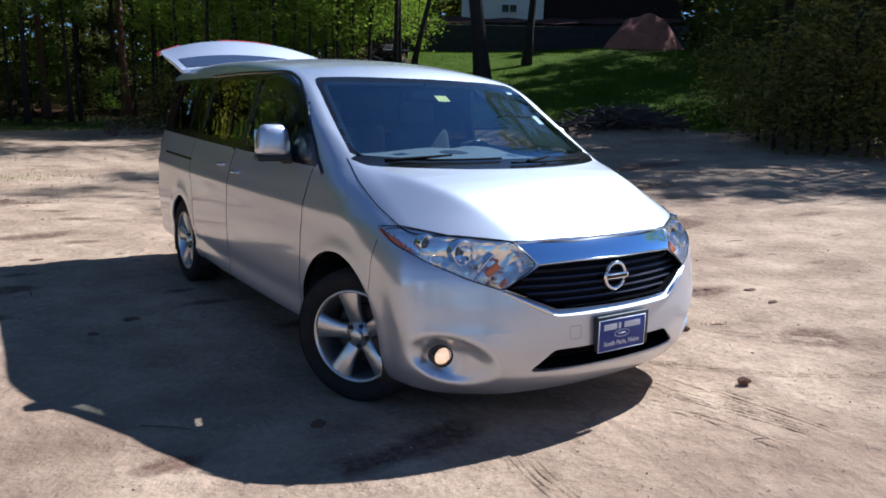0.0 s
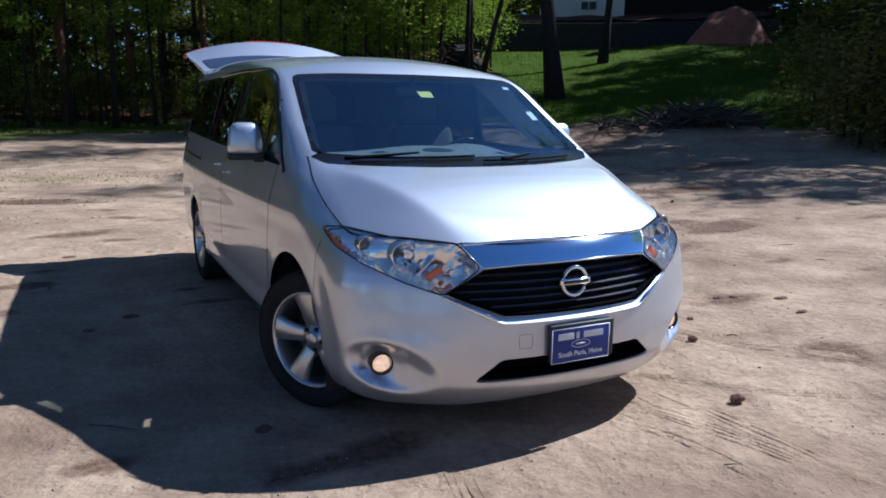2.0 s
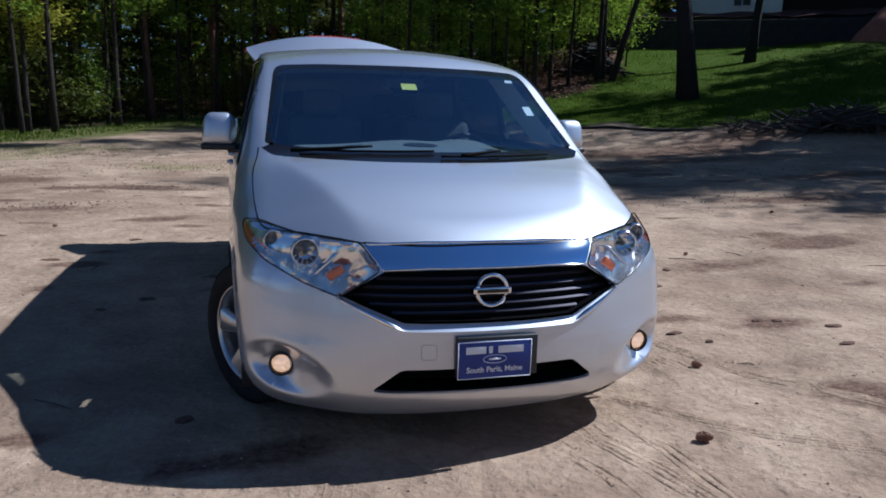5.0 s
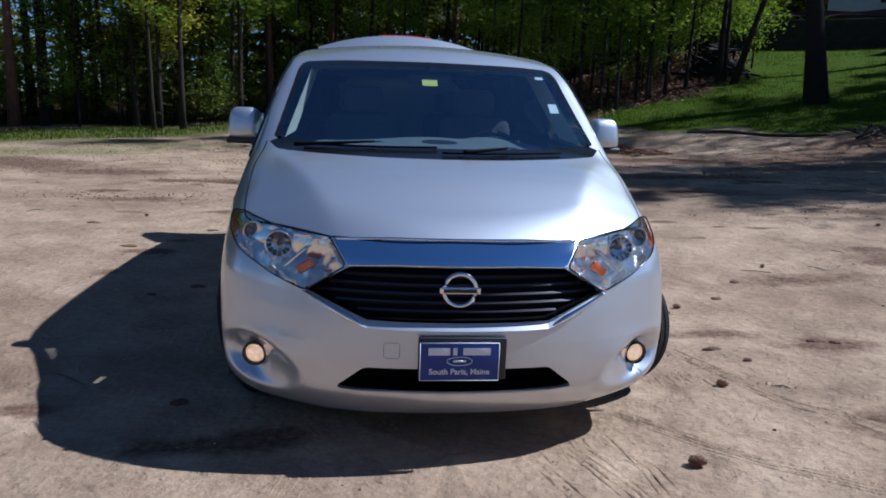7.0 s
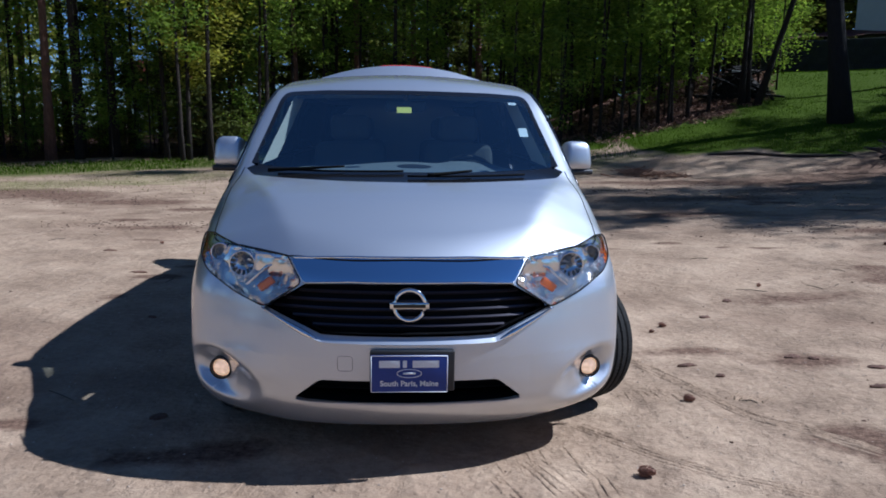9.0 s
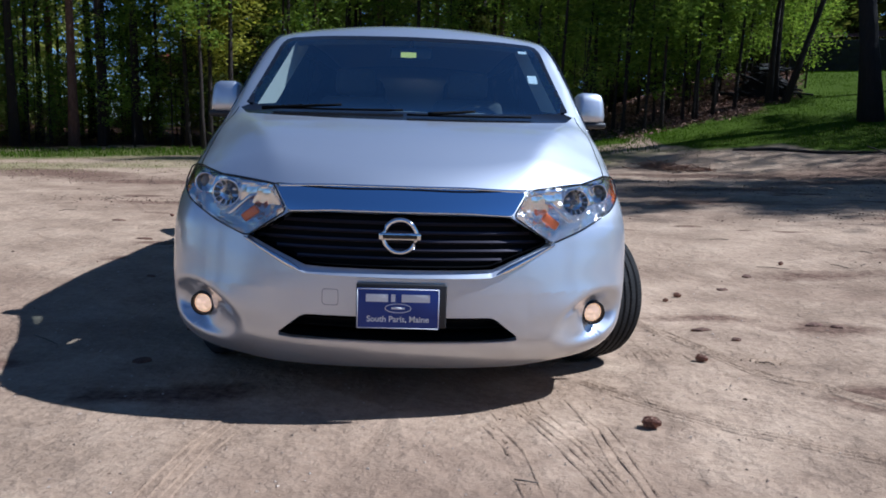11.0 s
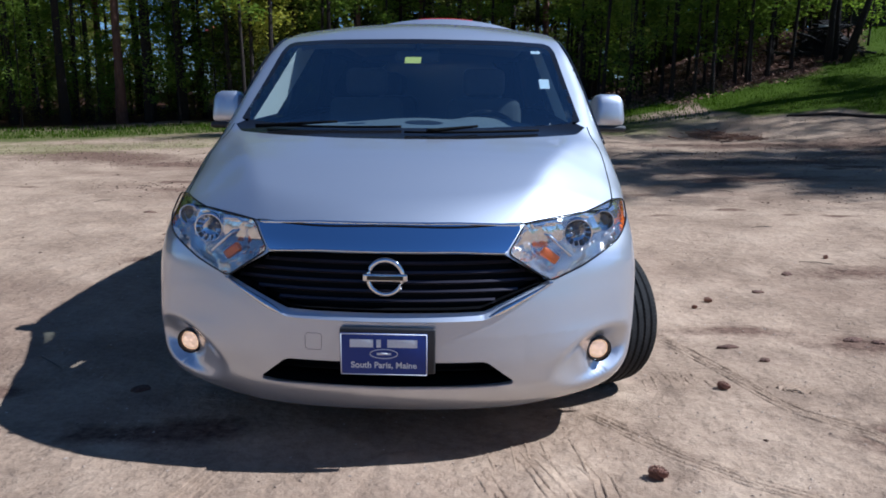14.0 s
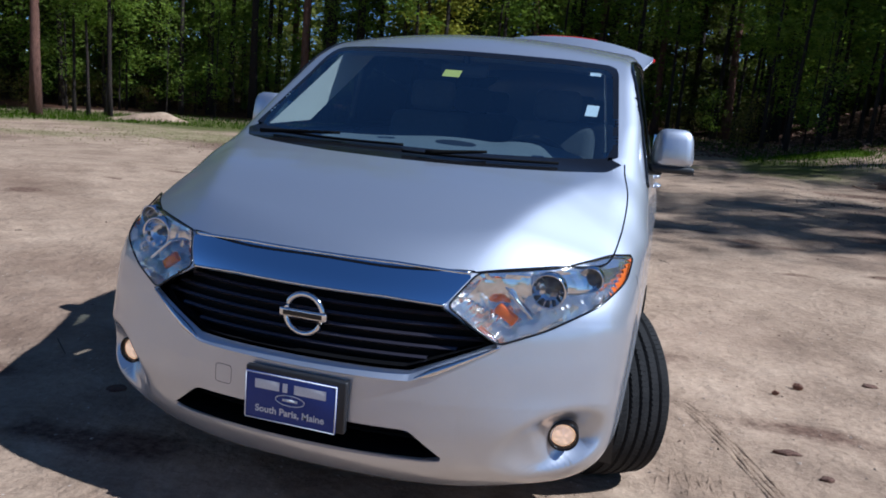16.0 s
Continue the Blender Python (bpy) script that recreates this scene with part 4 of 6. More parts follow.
skin_part("windshield", "windshield", WINDSHIELD, van, tag="tinted curved windshield glass")
skin_part("windshield_border", "windshield_border", GLOSS, van)
for s in (-1, 1):
    skin_part("fender", "fender", PAINT, van, s)
    front = skin_part("front_door", "door_front", PAINT, van, s)
    slide = skin_part("sliding_door", "door_slide", PAINT, van, s)
    skin_part("window", "window_front", SIDEGLASS, front, s, inward=0.003)
    skin_part("window", "window_slide", PRIVACY, slide, s, inward=0.003)
    skin_part("quarter_window", "window_rear", PRIVACY, van, s, inward=0.003)
    skin_part("window_surround", "window_surround", GLOSS, van, s, thick=0.02)
skin_part("chrome_bar", "bar", SKYCHROME, van, tag="mirror-bright chrome bar above the grille", thick=0.01)

# inside lining, so that the cabin is closed
v, f, n = take("roof", 0, 0.05)
part_mesh("headliner", mesh_of("headliner", v, f[:, ::-1], TRIM, True), van)

bm = bmesh.new()
box(bm, (0, 2.45, 0.30), (1.72, 4.3, 0.12), 0.03)
part("underbody", bm, DARKMETAL, van)
bm = bmesh.new()
box(bm, (0, 0.52, 0.235), (1.62, 0.62, 0.05), 0.02)
part("splash_shield", bm, BLACK, van, "black plastic shield under the nose")
bm = bmesh.new()
box(bm, (0, 0.78, 0.55), (1.0, 0.9, 0.4), 0.05)
part("engine_block", bm, DARKMETAL, van)

# seams between the panels
for s in (-1, 1):
    P2 = lambda pts: [(s * a, b, c) for a, b, c in pts]  # noqa: E731
    seam("hood_seam", P2([(0.488, 0.078, 0.89), (0.7, 0.205, 0.92), (0.868, 0.335, 0.945), (0.89, 0.55, 0.99), (0.875, 0.8, 1.08), (0.83, 1.03, 1.17)]), van, 0.006)
    seam("door_seam", P2([(0.95, 1.30, 0.31), (0.97, 1.28, 0.8), (0.95, 1.22, 1.14)]), van)
    seam("door_seam", P2([(0.95, 2.54, 0.29), (0.97, 2.52, 0.9), (0.95, 2.50, 1.1), (0.92, 2.46, 1.2)]), van, 0.008)
    seam("door_seam", P2([(0.95, 3.38, 0.29), (0.97, 3.42, 0.72), (0.95, 3.52, 1.1), (0.93, 3.48, 1.21)]), van)
    seam("door_seam", P2([(0.95, 1.30, 0.30), (0.95, 3.38, 0.28)]), van)
    seam("slide_track", P2([(0.96, 3.50, 1.03), (0.96, 4.45, 1.045)]), van, 0.018)
    seam("bumper_seam", P2([(0.98, 0.53, 0.56), (0.96, 0.52, 0.75), (0.94, 0.50, 0.86)]), van, 0.0025)
seam("hood_seam", [(-0.488, 0.078, 0.893), (-0.25, -0.0, 0.90), (0, -0.01, 0.902), (0.25, -0.0, 0.90), (0.488, 0.078, 0.893)], van, 0.009)


def ring_on_skin(ring, axis_free=1, side=1, guess=0.0, closed=True):
    """A ring given in x and z, laid on the nose."""
    pts = np.array([(side * a, guess, b) for a, b in ring])
    for _ in range(8):
        keep = pts[:, [0, 2]].copy()
        pts[:, 1] += skin(pts) * 0.8
        pts[:, [0, 2]] = keep
    return pts


# ---- grille, ledge and lower intake ----
def full(half):
    """The whole outline, right and left, from the half given to the right of the middle."""
    h = [p for p in half if p[0] >= 0]
    return [(a, b) for a, b in h] + [(-a, b) for a, b in h[::-1]]


def well(name, outer, inner, depth, mat, parent, label=""):
    """A sloping wall from an outline on the nose to a narrower one set back."""
    a = ring_on_skin(outer)
    b = ring_on_skin(inner)
    b[:, 1] += depth
    n = len(a)
    f = [(i, (i + 1) % n, n + (i + 1) % n, n + i) for i in range(n)]
    return part_mesh(name, mesh_of(name, np.r_[a, b], f, mat, False), parent, label)


def dense(pts, n):
    pts = np.array(pts, float)
    pts = np.r_[pts, pts[:1]]
    s = np.r_[0, np.cumsum(np.hypot(*np.diff(pts, axis=0).T))]
    t = np.linspace(0, s[-1], n, endpoint=False)
    return np.stack([np.interp(t, s, pts[:, 0]), np.interp(t, s, pts[:, 1])], 1)


G_OUT = [(0.25, 0.800), (0.42, 0.792), (0.598, 0.689), (0.365, 0.573), (0.25, 0.570), (0.0, 0.567)]
G_MID = [(0.25, 0.797), (0.418, 0.789), (0.578, 0.692), (0.35, 0.597), (0.25, 0.594), (0.0, 0.592)]
G_IN = [(0.25, 0.795), (0.415, 0.786), (0.562, 0.693), (0.336, 0.607), (0.25, 0.605), (0.0, 0.603)]


def keyed(pts, n=40):
    """The same number of points along matching sides of each outline."""
    out = []
    for (a, b), (c, d) in zip(pts, pts[1:]):
        for t in np.linspace(0, 1, n // 5, endpoint=False):
            out.append((a + (c - a) * t, b + (d - b) * t))
    return full([(0.0, pts[0][1])] + out + [pts[-1]])


grille = skin_part("grille", "grille", GRILLE, van, tag="dark horizontal-slat grille", inward=0.055)
well("grille_ledge", keyed(G_OUT), keyed(G_MID), 0.036, PAINT, van)
well("grille_frame", keyed(G_MID), keyed(G_IN), 0.038, CHROME, grille, "chrome grille surround")
well("grille_side", keyed(G_IN), keyed(G_IN), 0.07, GLOSS, grille)
frame_in = ring_on_skin(dense(keyed(G_MID), 160))
frame_in[:, 1] += 0.030
v, f = tube(frame_in, 0.0075, 6, closed=True)
part_mesh("grille_rim", mesh_of("grille_rim", v, f, CHROME), grille, "thin chrome rim")


keyed_half = [(0.585, 0.681), (0.54, 0.657), (0.48, 0.626), (0.42, 0.597), (0.375, 0.575), (0.35, 0.567), (0.30, 0.565), (0.2, 0.564), (0.1, 0.5635), (0.02, 0.563)]


def grille_reach(z):
    """Half the grille's width at a height."""
    return float(np.interp(z, [0.597, 0.60, 0.693, 0.787, 0.80], [0.30, 0.33, 0.56, 0.415, 0.40]))


for z in (0.628, 0.661, 0.694, 0.727, 0.760):
    w = grille_reach(z) - 0.012
    xs = np.linspace(-w, w, 41)
    p = ring_on_skin([(a, z) for a in xs])
    p[:, 1] += 0.040
    v = np.concatenate([p + (0, -0.006, 0.006), p + (0, -0.012, -0.001), p + (0, -0.004, -0.008), p + (0, 0.016, 0.0)])
    k = len(xs)
    f = [(j * k + i, j * k + i + 1, ((j + 1) % 4) * k + i + 1, ((j + 1) % 4) * k + i) for j in range(4) for i in range(k - 1)]
    part_mesh("slat", mesh_of("slat", v, f, SLAT, False), grille)

I_OUT = [(0.18, 0.415), (0.36, 0.412), (0.478, 0.317), (0.42, 0.308), (0.2, 0.304), (0.0, 0.302)]
I_IN = [(0.18, 0.412), (0.355, 0.408), (0.458, 0.333), (0.41, 0.326), (0.2, 0.322), (0.0, 0.320)]
well("intake_wall", keyed(I_OUT), keyed(I_IN), 0.03, PAINT, van)
well("intake_duct", [(a, b) for a, b in keyed(I_IN)], keyed(I_IN), 0.12, GRILLE, van)
intake = skin_part("lower_intake", "intake", GRILLE, van, tag="black lower air intake", inward=0.11)
for z in (0.352, 0.380):
    p = ring_on_skin([(a, z) for a in np.linspace(-0.40, 0.40, 25)])
    p[:, 1] += 0.085
    v, f = tube(p, 0.004, 5)
    part_mesh("slat", mesh_of("slat", v, f, GRILLE), intake)

# bright shelf below the grille, facing up and forward
line = np.array([(-a, b) for a, b in keyed_half] + [(a, b) for a, b in keyed_half[::-1]])
run = np.r_[0, np.cumsum(np.hypot(*np.diff(line, axis=0).T))]
t_ = np.linspace(0, run[-1], 90)
line = np.stack([np.interp(t_, run, line[:, 0]), np.interp(t_, run, line[:, 1])], 1)
way = np.gradient(line, axis=0)
way /= np.hypot(*way.T)[:, None]
wide = (0.032 * np.clip(np.minimum(t_, run[-1] - t_) / 0.16, 0.06, 1))[:, None]
up_in = np.stack([-way[:, 1], way[:, 0]], 1)
low = ring_on_skin(line - up_in * 0.004)
mid_ = ring_on_skin(line)
top_ = ring_on_skin(line + up_in * wide)
mid_[:, 1] -= 0.010
top_[:, 1] = mid_[:, 1] + 0.010 + 0.022 * (wide[:, 0] / 0.032)
back_ = top_ + (0, 0.03, -0.002)
k = len(line)
v = np.concatenate([low, mid_ + (0, 0.001, -0.0025), mid_, top_ + (0, -0.0005, 0), top_ + (0, 0.0025, 0.001), back_])
f = [(j * k + i, j * k + i + 1, (j + 1) * k + i + 1, (j + 1) * k + i) for j in range(5) for i in range(k - 1)]
part_mesh("grille_shelf", mesh_of("grille_shelf", v, f, PAINT, False), van, "bright ledge below the grille")
# chrome strips along the slanting lower edges of the grille
for s in (-1, 1):
    p = ring_on_skin([(0.597 - 0.245 * t, 0.684 - 0.117 * t) for t in np.linspace(0, 1, 30)], side=s)
    p[:, 1] -= 0.002
    v, f = tube(p, np.linspace(0.004, 0.0155, 30) * np.clip(np.linspace(3.2, 0.15, 30), 0, 1), 10)
    part_mesh("grille_strip", mesh_of("grille_strip", v, f, CHROME), grille, "bright chrome strip")
# bright lip along the top of the chrome bar
p = ring_on_skin([(a, 0.8905 - 0.009 * max(0, abs(a) - 0.25) / 0.23) for a in np.linspace(-0.475, 0.475, 61)])
v, f = tube(p, 0.0058, 8)
part_mesh("bar_lip", mesh_of("bar_lip", v, f, CHROME), van)
p = ring_on_skin([(a, 0.8035 - 0.010 * max(0, abs(a) - 0.25) / 0.17) for a in np.linspace(-0.425, 0.425, 61)])
v, f = tube(p, 0.0042, 8)
part_mesh("bar_lip", mesh_of("bar_lip", v, f, CHROME), van)

# badge: a plain ring crossed by a bar
c = np.array([0, float(ring_on_skin([(0.0, 0.713)])[0, 1]) + 0.035, 0.713])
w = np.linspace(0, 2 * np.pi, 40, endpoint=False)
v, f = tube([(c[0] + 0.062 * math.cos(a), c[1] - 0.012, c[2] + 0.062 * math.sin(a)) for a in w], 0.0095, 8, closed=True)
badge = part_mesh("badge", mesh_of("badge", v, f, CHROME), van, "round chrome badge with a crossing bar")
bm = bmesh.new()
box(bm, (c[0], c[1] - 0.016, c[2]), (0.158, 0.018, 0.028), 0.006)
part("badge_bar", bm, CHROME, badge)
bm = bmesh.new()
box(bm, (c[0], c[1] - 0.0265, c[2]), (0.128, 0.004, 0.014), 0.001)
part("badge_inlay", bm, GLOSS, badge)

# ---- licence plate in its holder ----
plate_y = -0.128
bm = bmesh.new()
box(bm, (0.012, plate_y + 0.012, 0.462), (0.335, 0.022, 0.165), 0.006)
holder = part("plate_holder", bm, BLACK, van)
bm = bmesh.new()
box(bm, (0, plate_y, 0.452), (0.305, 0.004, 0.152), 0.0018)
plate = part("dealer_plate", bm, PLATE, van, "blue dealer plate with white print")
for a, b, c_, d in ((0, 0.0735, 0.30, 0.003), (0, -0.0735, 0.30, 0.003), (-0.150, 0, 0.003, 0.147), (0.150, 0, 0.003, 0.147)):
    bm = bmesh.new()
    box(bm, (a, plate_y - 0.003, 0.452 + b), (c_, 0.003, d))
    part("plate_border", bm, WHITE, plate)
for a, wd in ((-0.078, 0.082), (-0.018, 0.016), (0.065, 0.105)):
    bm = bmesh.new()
    box(bm, (a, plate_y - 0.003, 0.452 + 0.040), (wd, 0.002, 0.029), 0.0005)
    part("print_bar", bm, WHITE, plate)
w = np.linspace(0, 2 * np.pi, 36, endpoint=False)
v, f = tube([(0.048 * math.cos(a), plate_y - 0.003, 0.452 + 0.002 + 0.0165 * math.sin(a)) for a in w], 0.0018, 5, closed=True)
part_mesh("plate_oval", mesh_of("plate_oval", v, f, WHITE), plate)
bm = bmesh.new()
box(bm, (0, plate_y - 0.0025, 0.454), (0.05, 0.0015, 0.008))
part("print_bar", bm, WHITE, plate)


def lettering(text, size, at, turn, mat, parent, name="lettering"):
    cu = bpy.data.curves.new(name, "FONT")
    cu.body, cu.size, cu.align_x, cu.align_y, cu.extrude = text, size, "CENTER", "CENTER", 0.0006
    cu.offset = 0.0007
    tmp = bpy.data.objects.new(name, cu)
    scene.collection.objects.link(tmp)
    me = bpy.data.meshes.new_from_object(tmp.evaluated_get(bpy.context.evaluated_depsgraph_get()))
    bpy.data.objects.remove(tmp)
    me.materials.clear()
    me.materials.append(mat)
    return part_mesh(name, me, parent, "", Matrix.Translation(at) @ turn)


lettering("South Paris, Maine", 0.031, (0, plate_y - 0.0035, 0.452 - 0.040), pose(0, 0, 0, 90, 0, 0), WHITE, plate)

# ---- head lamps and fog lamps ----
for s in (-1, 1):
    lens = skin_part("headlamp", "lamp", LENS, van, s, "clear headlamp with chrome bowl and amber reflector")
    v, f, n = take("lamp", s, 0.0)
    dist, _ = ring_distance(np.stack([np.abs(v[:, 0]), v[:, 2]], 1), LAMP_RING)
    sink = np.clip(-dist / 0.022, 0, 1)
    ax, az = np.abs(v[:, 0]), v[:, 2]
    deep = np.clip(0.075 - 0.85 * (az - 0.81) + 0.012 * np.clip((ax - 0.64) / 0.03, 0, 1), 0.012, 0.20)
    inner = v - 0.003 * n * (1 - sink)[:, None]
    inner[:, 1] += sink * (deep + 0.0022 * np.sin(95 * ax + 30 * az))
    part_mesh("bowl", mesh_of("bowl", inner, f, BOWL, False), lens, "bright silvered bowl")
    for cx, cz, r, nm in ((0.815, 0.868, 0.037, "projector"), (0.70, 0.838, 0.050, "reflector")):
        y0 = float(ring_on_skin([(cx, cz)])[0, 1])
        v, f = lathe([(-0.02, r * 1.12), (0.03, r * 1.12), (0.034, r * 1.02), (0.02, r * 0.98), (0.0, r * 0.55), (-0.005, 0.002)], 32)
        m = Matrix.Translation((s * cx, y0 + 0.055, cz)) @ pose(0, 0, 0, 0, 0, -90)
        ob = part_mesh(nm, mesh_of(nm, v, f, CHROME), lens, "", m)
        if nm == "projector":
            v, f = lathe([(0.0, r * 0.8), (0.012, r * 0.72), (0.022, r * 0.45), (0.026, 0.001)], 24)
            part_mesh("bulb_lens", mesh_of("bulb_lens", v, f, BULB), lens, "smoked projector lens", m)
        else:
            v, f = lathe([(0.032, r * 0.98), (0.012, r * 0.8), (-0.004, r * 0.5), (-0.010, r * 0.24)], 14)
            part_mesh("facet_bowl", mesh_of("facet_bowl", v, f, CHROME, False), lens, "", m)
            v, f = lathe([(-0.012, r * 0.26), (0.014, r * 0.24), (0.02, r * 0.12), (0.021, 0.001)], 16)
            part_mesh("bulb", mesh_of("bulb", v, f, BULB), lens, "", m)
    for cx, cz, r in ((0.59, 0.765, 0.030),):
        y0 = float(ring_on_skin([(cx, cz)])[0, 1])
        bm = bmesh.new()
        box(bm, (s * cx, y0 + 0.06, cz), (0.075, 0.02, 0.036), 0.008, pose(0, 0, 0, 0, s * 35, s * 12))
        part("amber_reflector", bm, AMBER, lens)
    # bright fin between the lamps
    bm = bmesh.new()
    y0 = float(ring_on_skin([(0.62, 0.80)])[0, 1])
    box(bm, (s * 0.63, y0 + 0.05, 0.80), (0.012, 0.05, 0.11), 0.004, pose(0, 0, 0, 0, s * -48, 0))
    part("fin", bm, CHROME, lens)
    # amber marker along the lamp's outer edge, behind the lens
    v, f, n = take("lamp", s, 0.0016)
    a_, b_ = np.array((0.95, 0.935)), np.array((0.895, 0.825))
    c_ = np.stack([np.abs(v[f][:, :, 0]).mean(1), v[f][:, :, 2].mean(1)], 1)
    t_ = np.clip(((c_ - a_) @ (b_ - a_)) / ((b_ - a_) @ (b_ - a_)), 0, 1)
    f = f[np.hypot(*(c_ - a_ - t_[:, None] * (b_ - a_)).T) < 0.0135]
    part_mesh("amber_marker", mesh_of("amber_marker", v, f, AMBER), lens, "amber side marker")
    loop = [(a, b) for a, b in dense(LAMP_RING, 120)]
    p = ring_on_skin(loop, side=s, guess=0.2)
    v, f = tube(p, 0.0035, 5, closed=True)
    part_mesh("lamp_seal", mesh_of("lamp_seal", v, f, GLOSS), lens)
    # fog lamp
    y0 = float(ring_on_skin([(0.80, 0.385)], guess=0.1)[0, 1])
    turn = pose(s * 0.80, y0 - 0.026, 0.385, 0, 0, -90) @ pose(0, 0, 0, 0, 0, s * 9)
    v, f = lathe([(-0.05, 0.052), (0.004, 0.050), (0.009, 0.046), (0.006, 0.041), (-0.02, 0.039)], 32)
    fog = part_mesh("fog_lamp", mesh_of("fog_lamp", v, f, GLOSS), van, "round fog lamp, switched on", turn)
    v, f = lathe([(-0.014, 0.040), (-0.006, 0.037), (0.002, 0.024), (0.005, 0.001)], 32)
    part_mesh("lit_lens", mesh_of("lit_lens", v, f, LAMP), fog)
# tow-hook cover on the bumper
v0 = [(-0.285, 0.452), (-0.225, 0.452), (-0.225, 0.512), (-0.285, 0.512)]
p = ring_on_skin(dense(rounded(v0, 0.012), 40))
v, f = tube(p, 0.0008, 4, closed=True)
part_mesh("hook_cover_seam", mesh_of("hook_cover_seam", v, f, BLACK), van)


# ---- wheels ----
def wheel_meshes():
    R = 0.335
    prof = [(-0.10, 0.236), (-0.113, 0.255), (-0.118, 0.285), (-0.112, 0.315), (-0.095, 0.330)]
    for g in (-0.06, -0.02, 0.02, 0.06):
        prof += [(g - 0.0045, R), (g - 0.003, R - 0.007), (g + 0.003, R - 0.007), (g + 0.0045, R)]
    prof += [(0.095, 0.330), (0.112, 0.315), (0.118, 0.285), (0.113, 0.255), (0.10, 0.236)]
    tyre = mesh_of("tyre", *lathe(prof, 72), RUBBER)
    bm = bmesh.new()
    for k in range(112):
        for j, (c, half) in enumerate(((-0.083, 0.014), (-0.04, 0.0135), (0.0, 0.0135), (0.04, 0.0135), (0.083, 0.014))):
            a = 2 * math.pi * (k + 0.37 * j) / 112
            skew = 0.10 if j in (0, 4) else 0.35 * (1 if j % 2 else -1)
            box(bm, (0, 0, 0), (2 * half, 0.0172, 0.004), 0.0, pose(0, 0, 0, math.degrees(a), 0, 0) @ pose(c, 0, R + (0.0015 if j in (1, 2, 3) else -0.0015), 0, 0, math.degrees(skew)))
    tread = bpy.data.meshes.new("tread")
    bm.to_mesh(tread)
    bm.free()
    tread.materials.append(RUBBER)
    rim = mesh_of("rim", *lathe([(0.10, 0.238), (0.107, 0.234), (0.106, 0.226), (0.088, 0.218), (0.02, 0.206), (-0.09, 0.212)], 64), ALLOY)
    bm = bmesh.new()
    for k in range(5):
        a = 2 * math.pi * k / 5 + math.pi / 2
        rows = []
        for r, w_, x0, th in ((0.035, 0.036, 0.058, 0.05), (0.07, 0.037, 0.074, 0.045), (0.12, 0.041, 0.088, 0.035), (0.17, 0.051, 0.095, 0.03), (0.226, 0.067, 0.100, 0.03)):
            row = []
            for dx, dw in ((-th, -1.0), (-0.012, -1.0), (0, -0.72), (-0.004, 0.0), (0, 0.72), (-0.012, 1.0), (-th, 1.0)):
                row.append(bm.verts.new((x0 + dx, r * math.cos(a) - dw * w_ * math.sin(a), r * math.sin(a) + dw * w_ * math.cos(a))))
            rows.append(row)
        for ra, rb in zip(rows, rows[1:]):
            for i in range(6):
                bm.faces.new((ra[i], ra[i + 1], rb[i + 1], rb[i]))
    bmesh.ops.recalc_face_normals(bm, faces=bm.faces)
    spokes = bpy.data.meshes.new("spokes")
    bm.to_mesh(spokes)
    bm.free()
    spokes.materials.append(ALLOY)
    spokes.polygons.foreach_set("use_smooth", [True] * len(spokes.polygons))
    hub = mesh_of("hub_cap", *lathe([(0.05, 0.075), (0.068, 0.07), (0.072, 0.04), (0.086, 0.034), (0.09, 0.028), (0.09, 0.001)], 32), ALLOY)
    disc = mesh_of("brake_disc", *lathe([(-0.01, 0.15), (0.012, 0.15), (0.014, 0.145), (0.014, 0.05)], 40), DARKMETAL)
    well_back = mesh_of("drum", *lathe([(-0.085, 0.204), (-0.088, 0.1), (-0.088, 0.001)], 32), BLACK)
    nut = mesh_of("lug_nut", *lathe([(0.06, 0.012), (0.083, 0.011), (0.085, 0.001)], 6), DARKMETAL, False)
    return tyre, rim, spokes, hub, disc, well_back, nut, tread


WHEEL = wheel_meshes()
for x_, y_, turn in ((-0.85, 0.81, 32), (0.868, 0.81, 32), (-0.855, 3.80, 0), (0.855, 3.80, 0)):
    m = pose(x_, y_, 0.337 + float(ground_z(x_, y_)), 0, 0, turn + (180 if x_ < 0 else 0)) @ pose(0, 0, 0, 11, 0, 0)
    wheel = part_mesh("wheel", WHEEL[1], van, "five-spoke alloy wheel", m)
    part_mesh("tyre", WHEEL[0], wheel, "black rubber tyre with ribbed tread")
    part_mesh("tread", WHEEL[7], wheel, "tread blocks of the tyre")["kind"] = "stuff"
    for nm, me in zip(("spokes", "hub_cap", "brake_disc", "drum"), WHEEL[2:6]):
        part_mesh(nm, me, wheel)
    for k in range(5):
        a = 2 * math.pi * (k + 0.5) / 5 + math.pi / 2
        part_mesh("lug_nut", WHEEL[6], wheel, "", pose(0, 0.055 * math.cos(a), 0.055 * math.sin(a)))
# wheel wells
for s in (-1, 1):
    for yw, rw in ((0.86, 0.43), (3.80, 0.40)):
        w = np.linspace(-0.35, math.pi + 0.35, 25)
        v, f = [], []
        for xx in (0.58, 0.955):
            v += [(s * xx, yw + rw * math.cos(a), 0.335 + rw * math.sin(a)) for a in w]
        f = [(i, i + 1, 25 + i + 1, 25 + i) for i in range(24)]
        f.append(tuple(range(25)))
        part_mesh("wheel_well", mesh_of("wheel_well", v, f, BLACK), van)

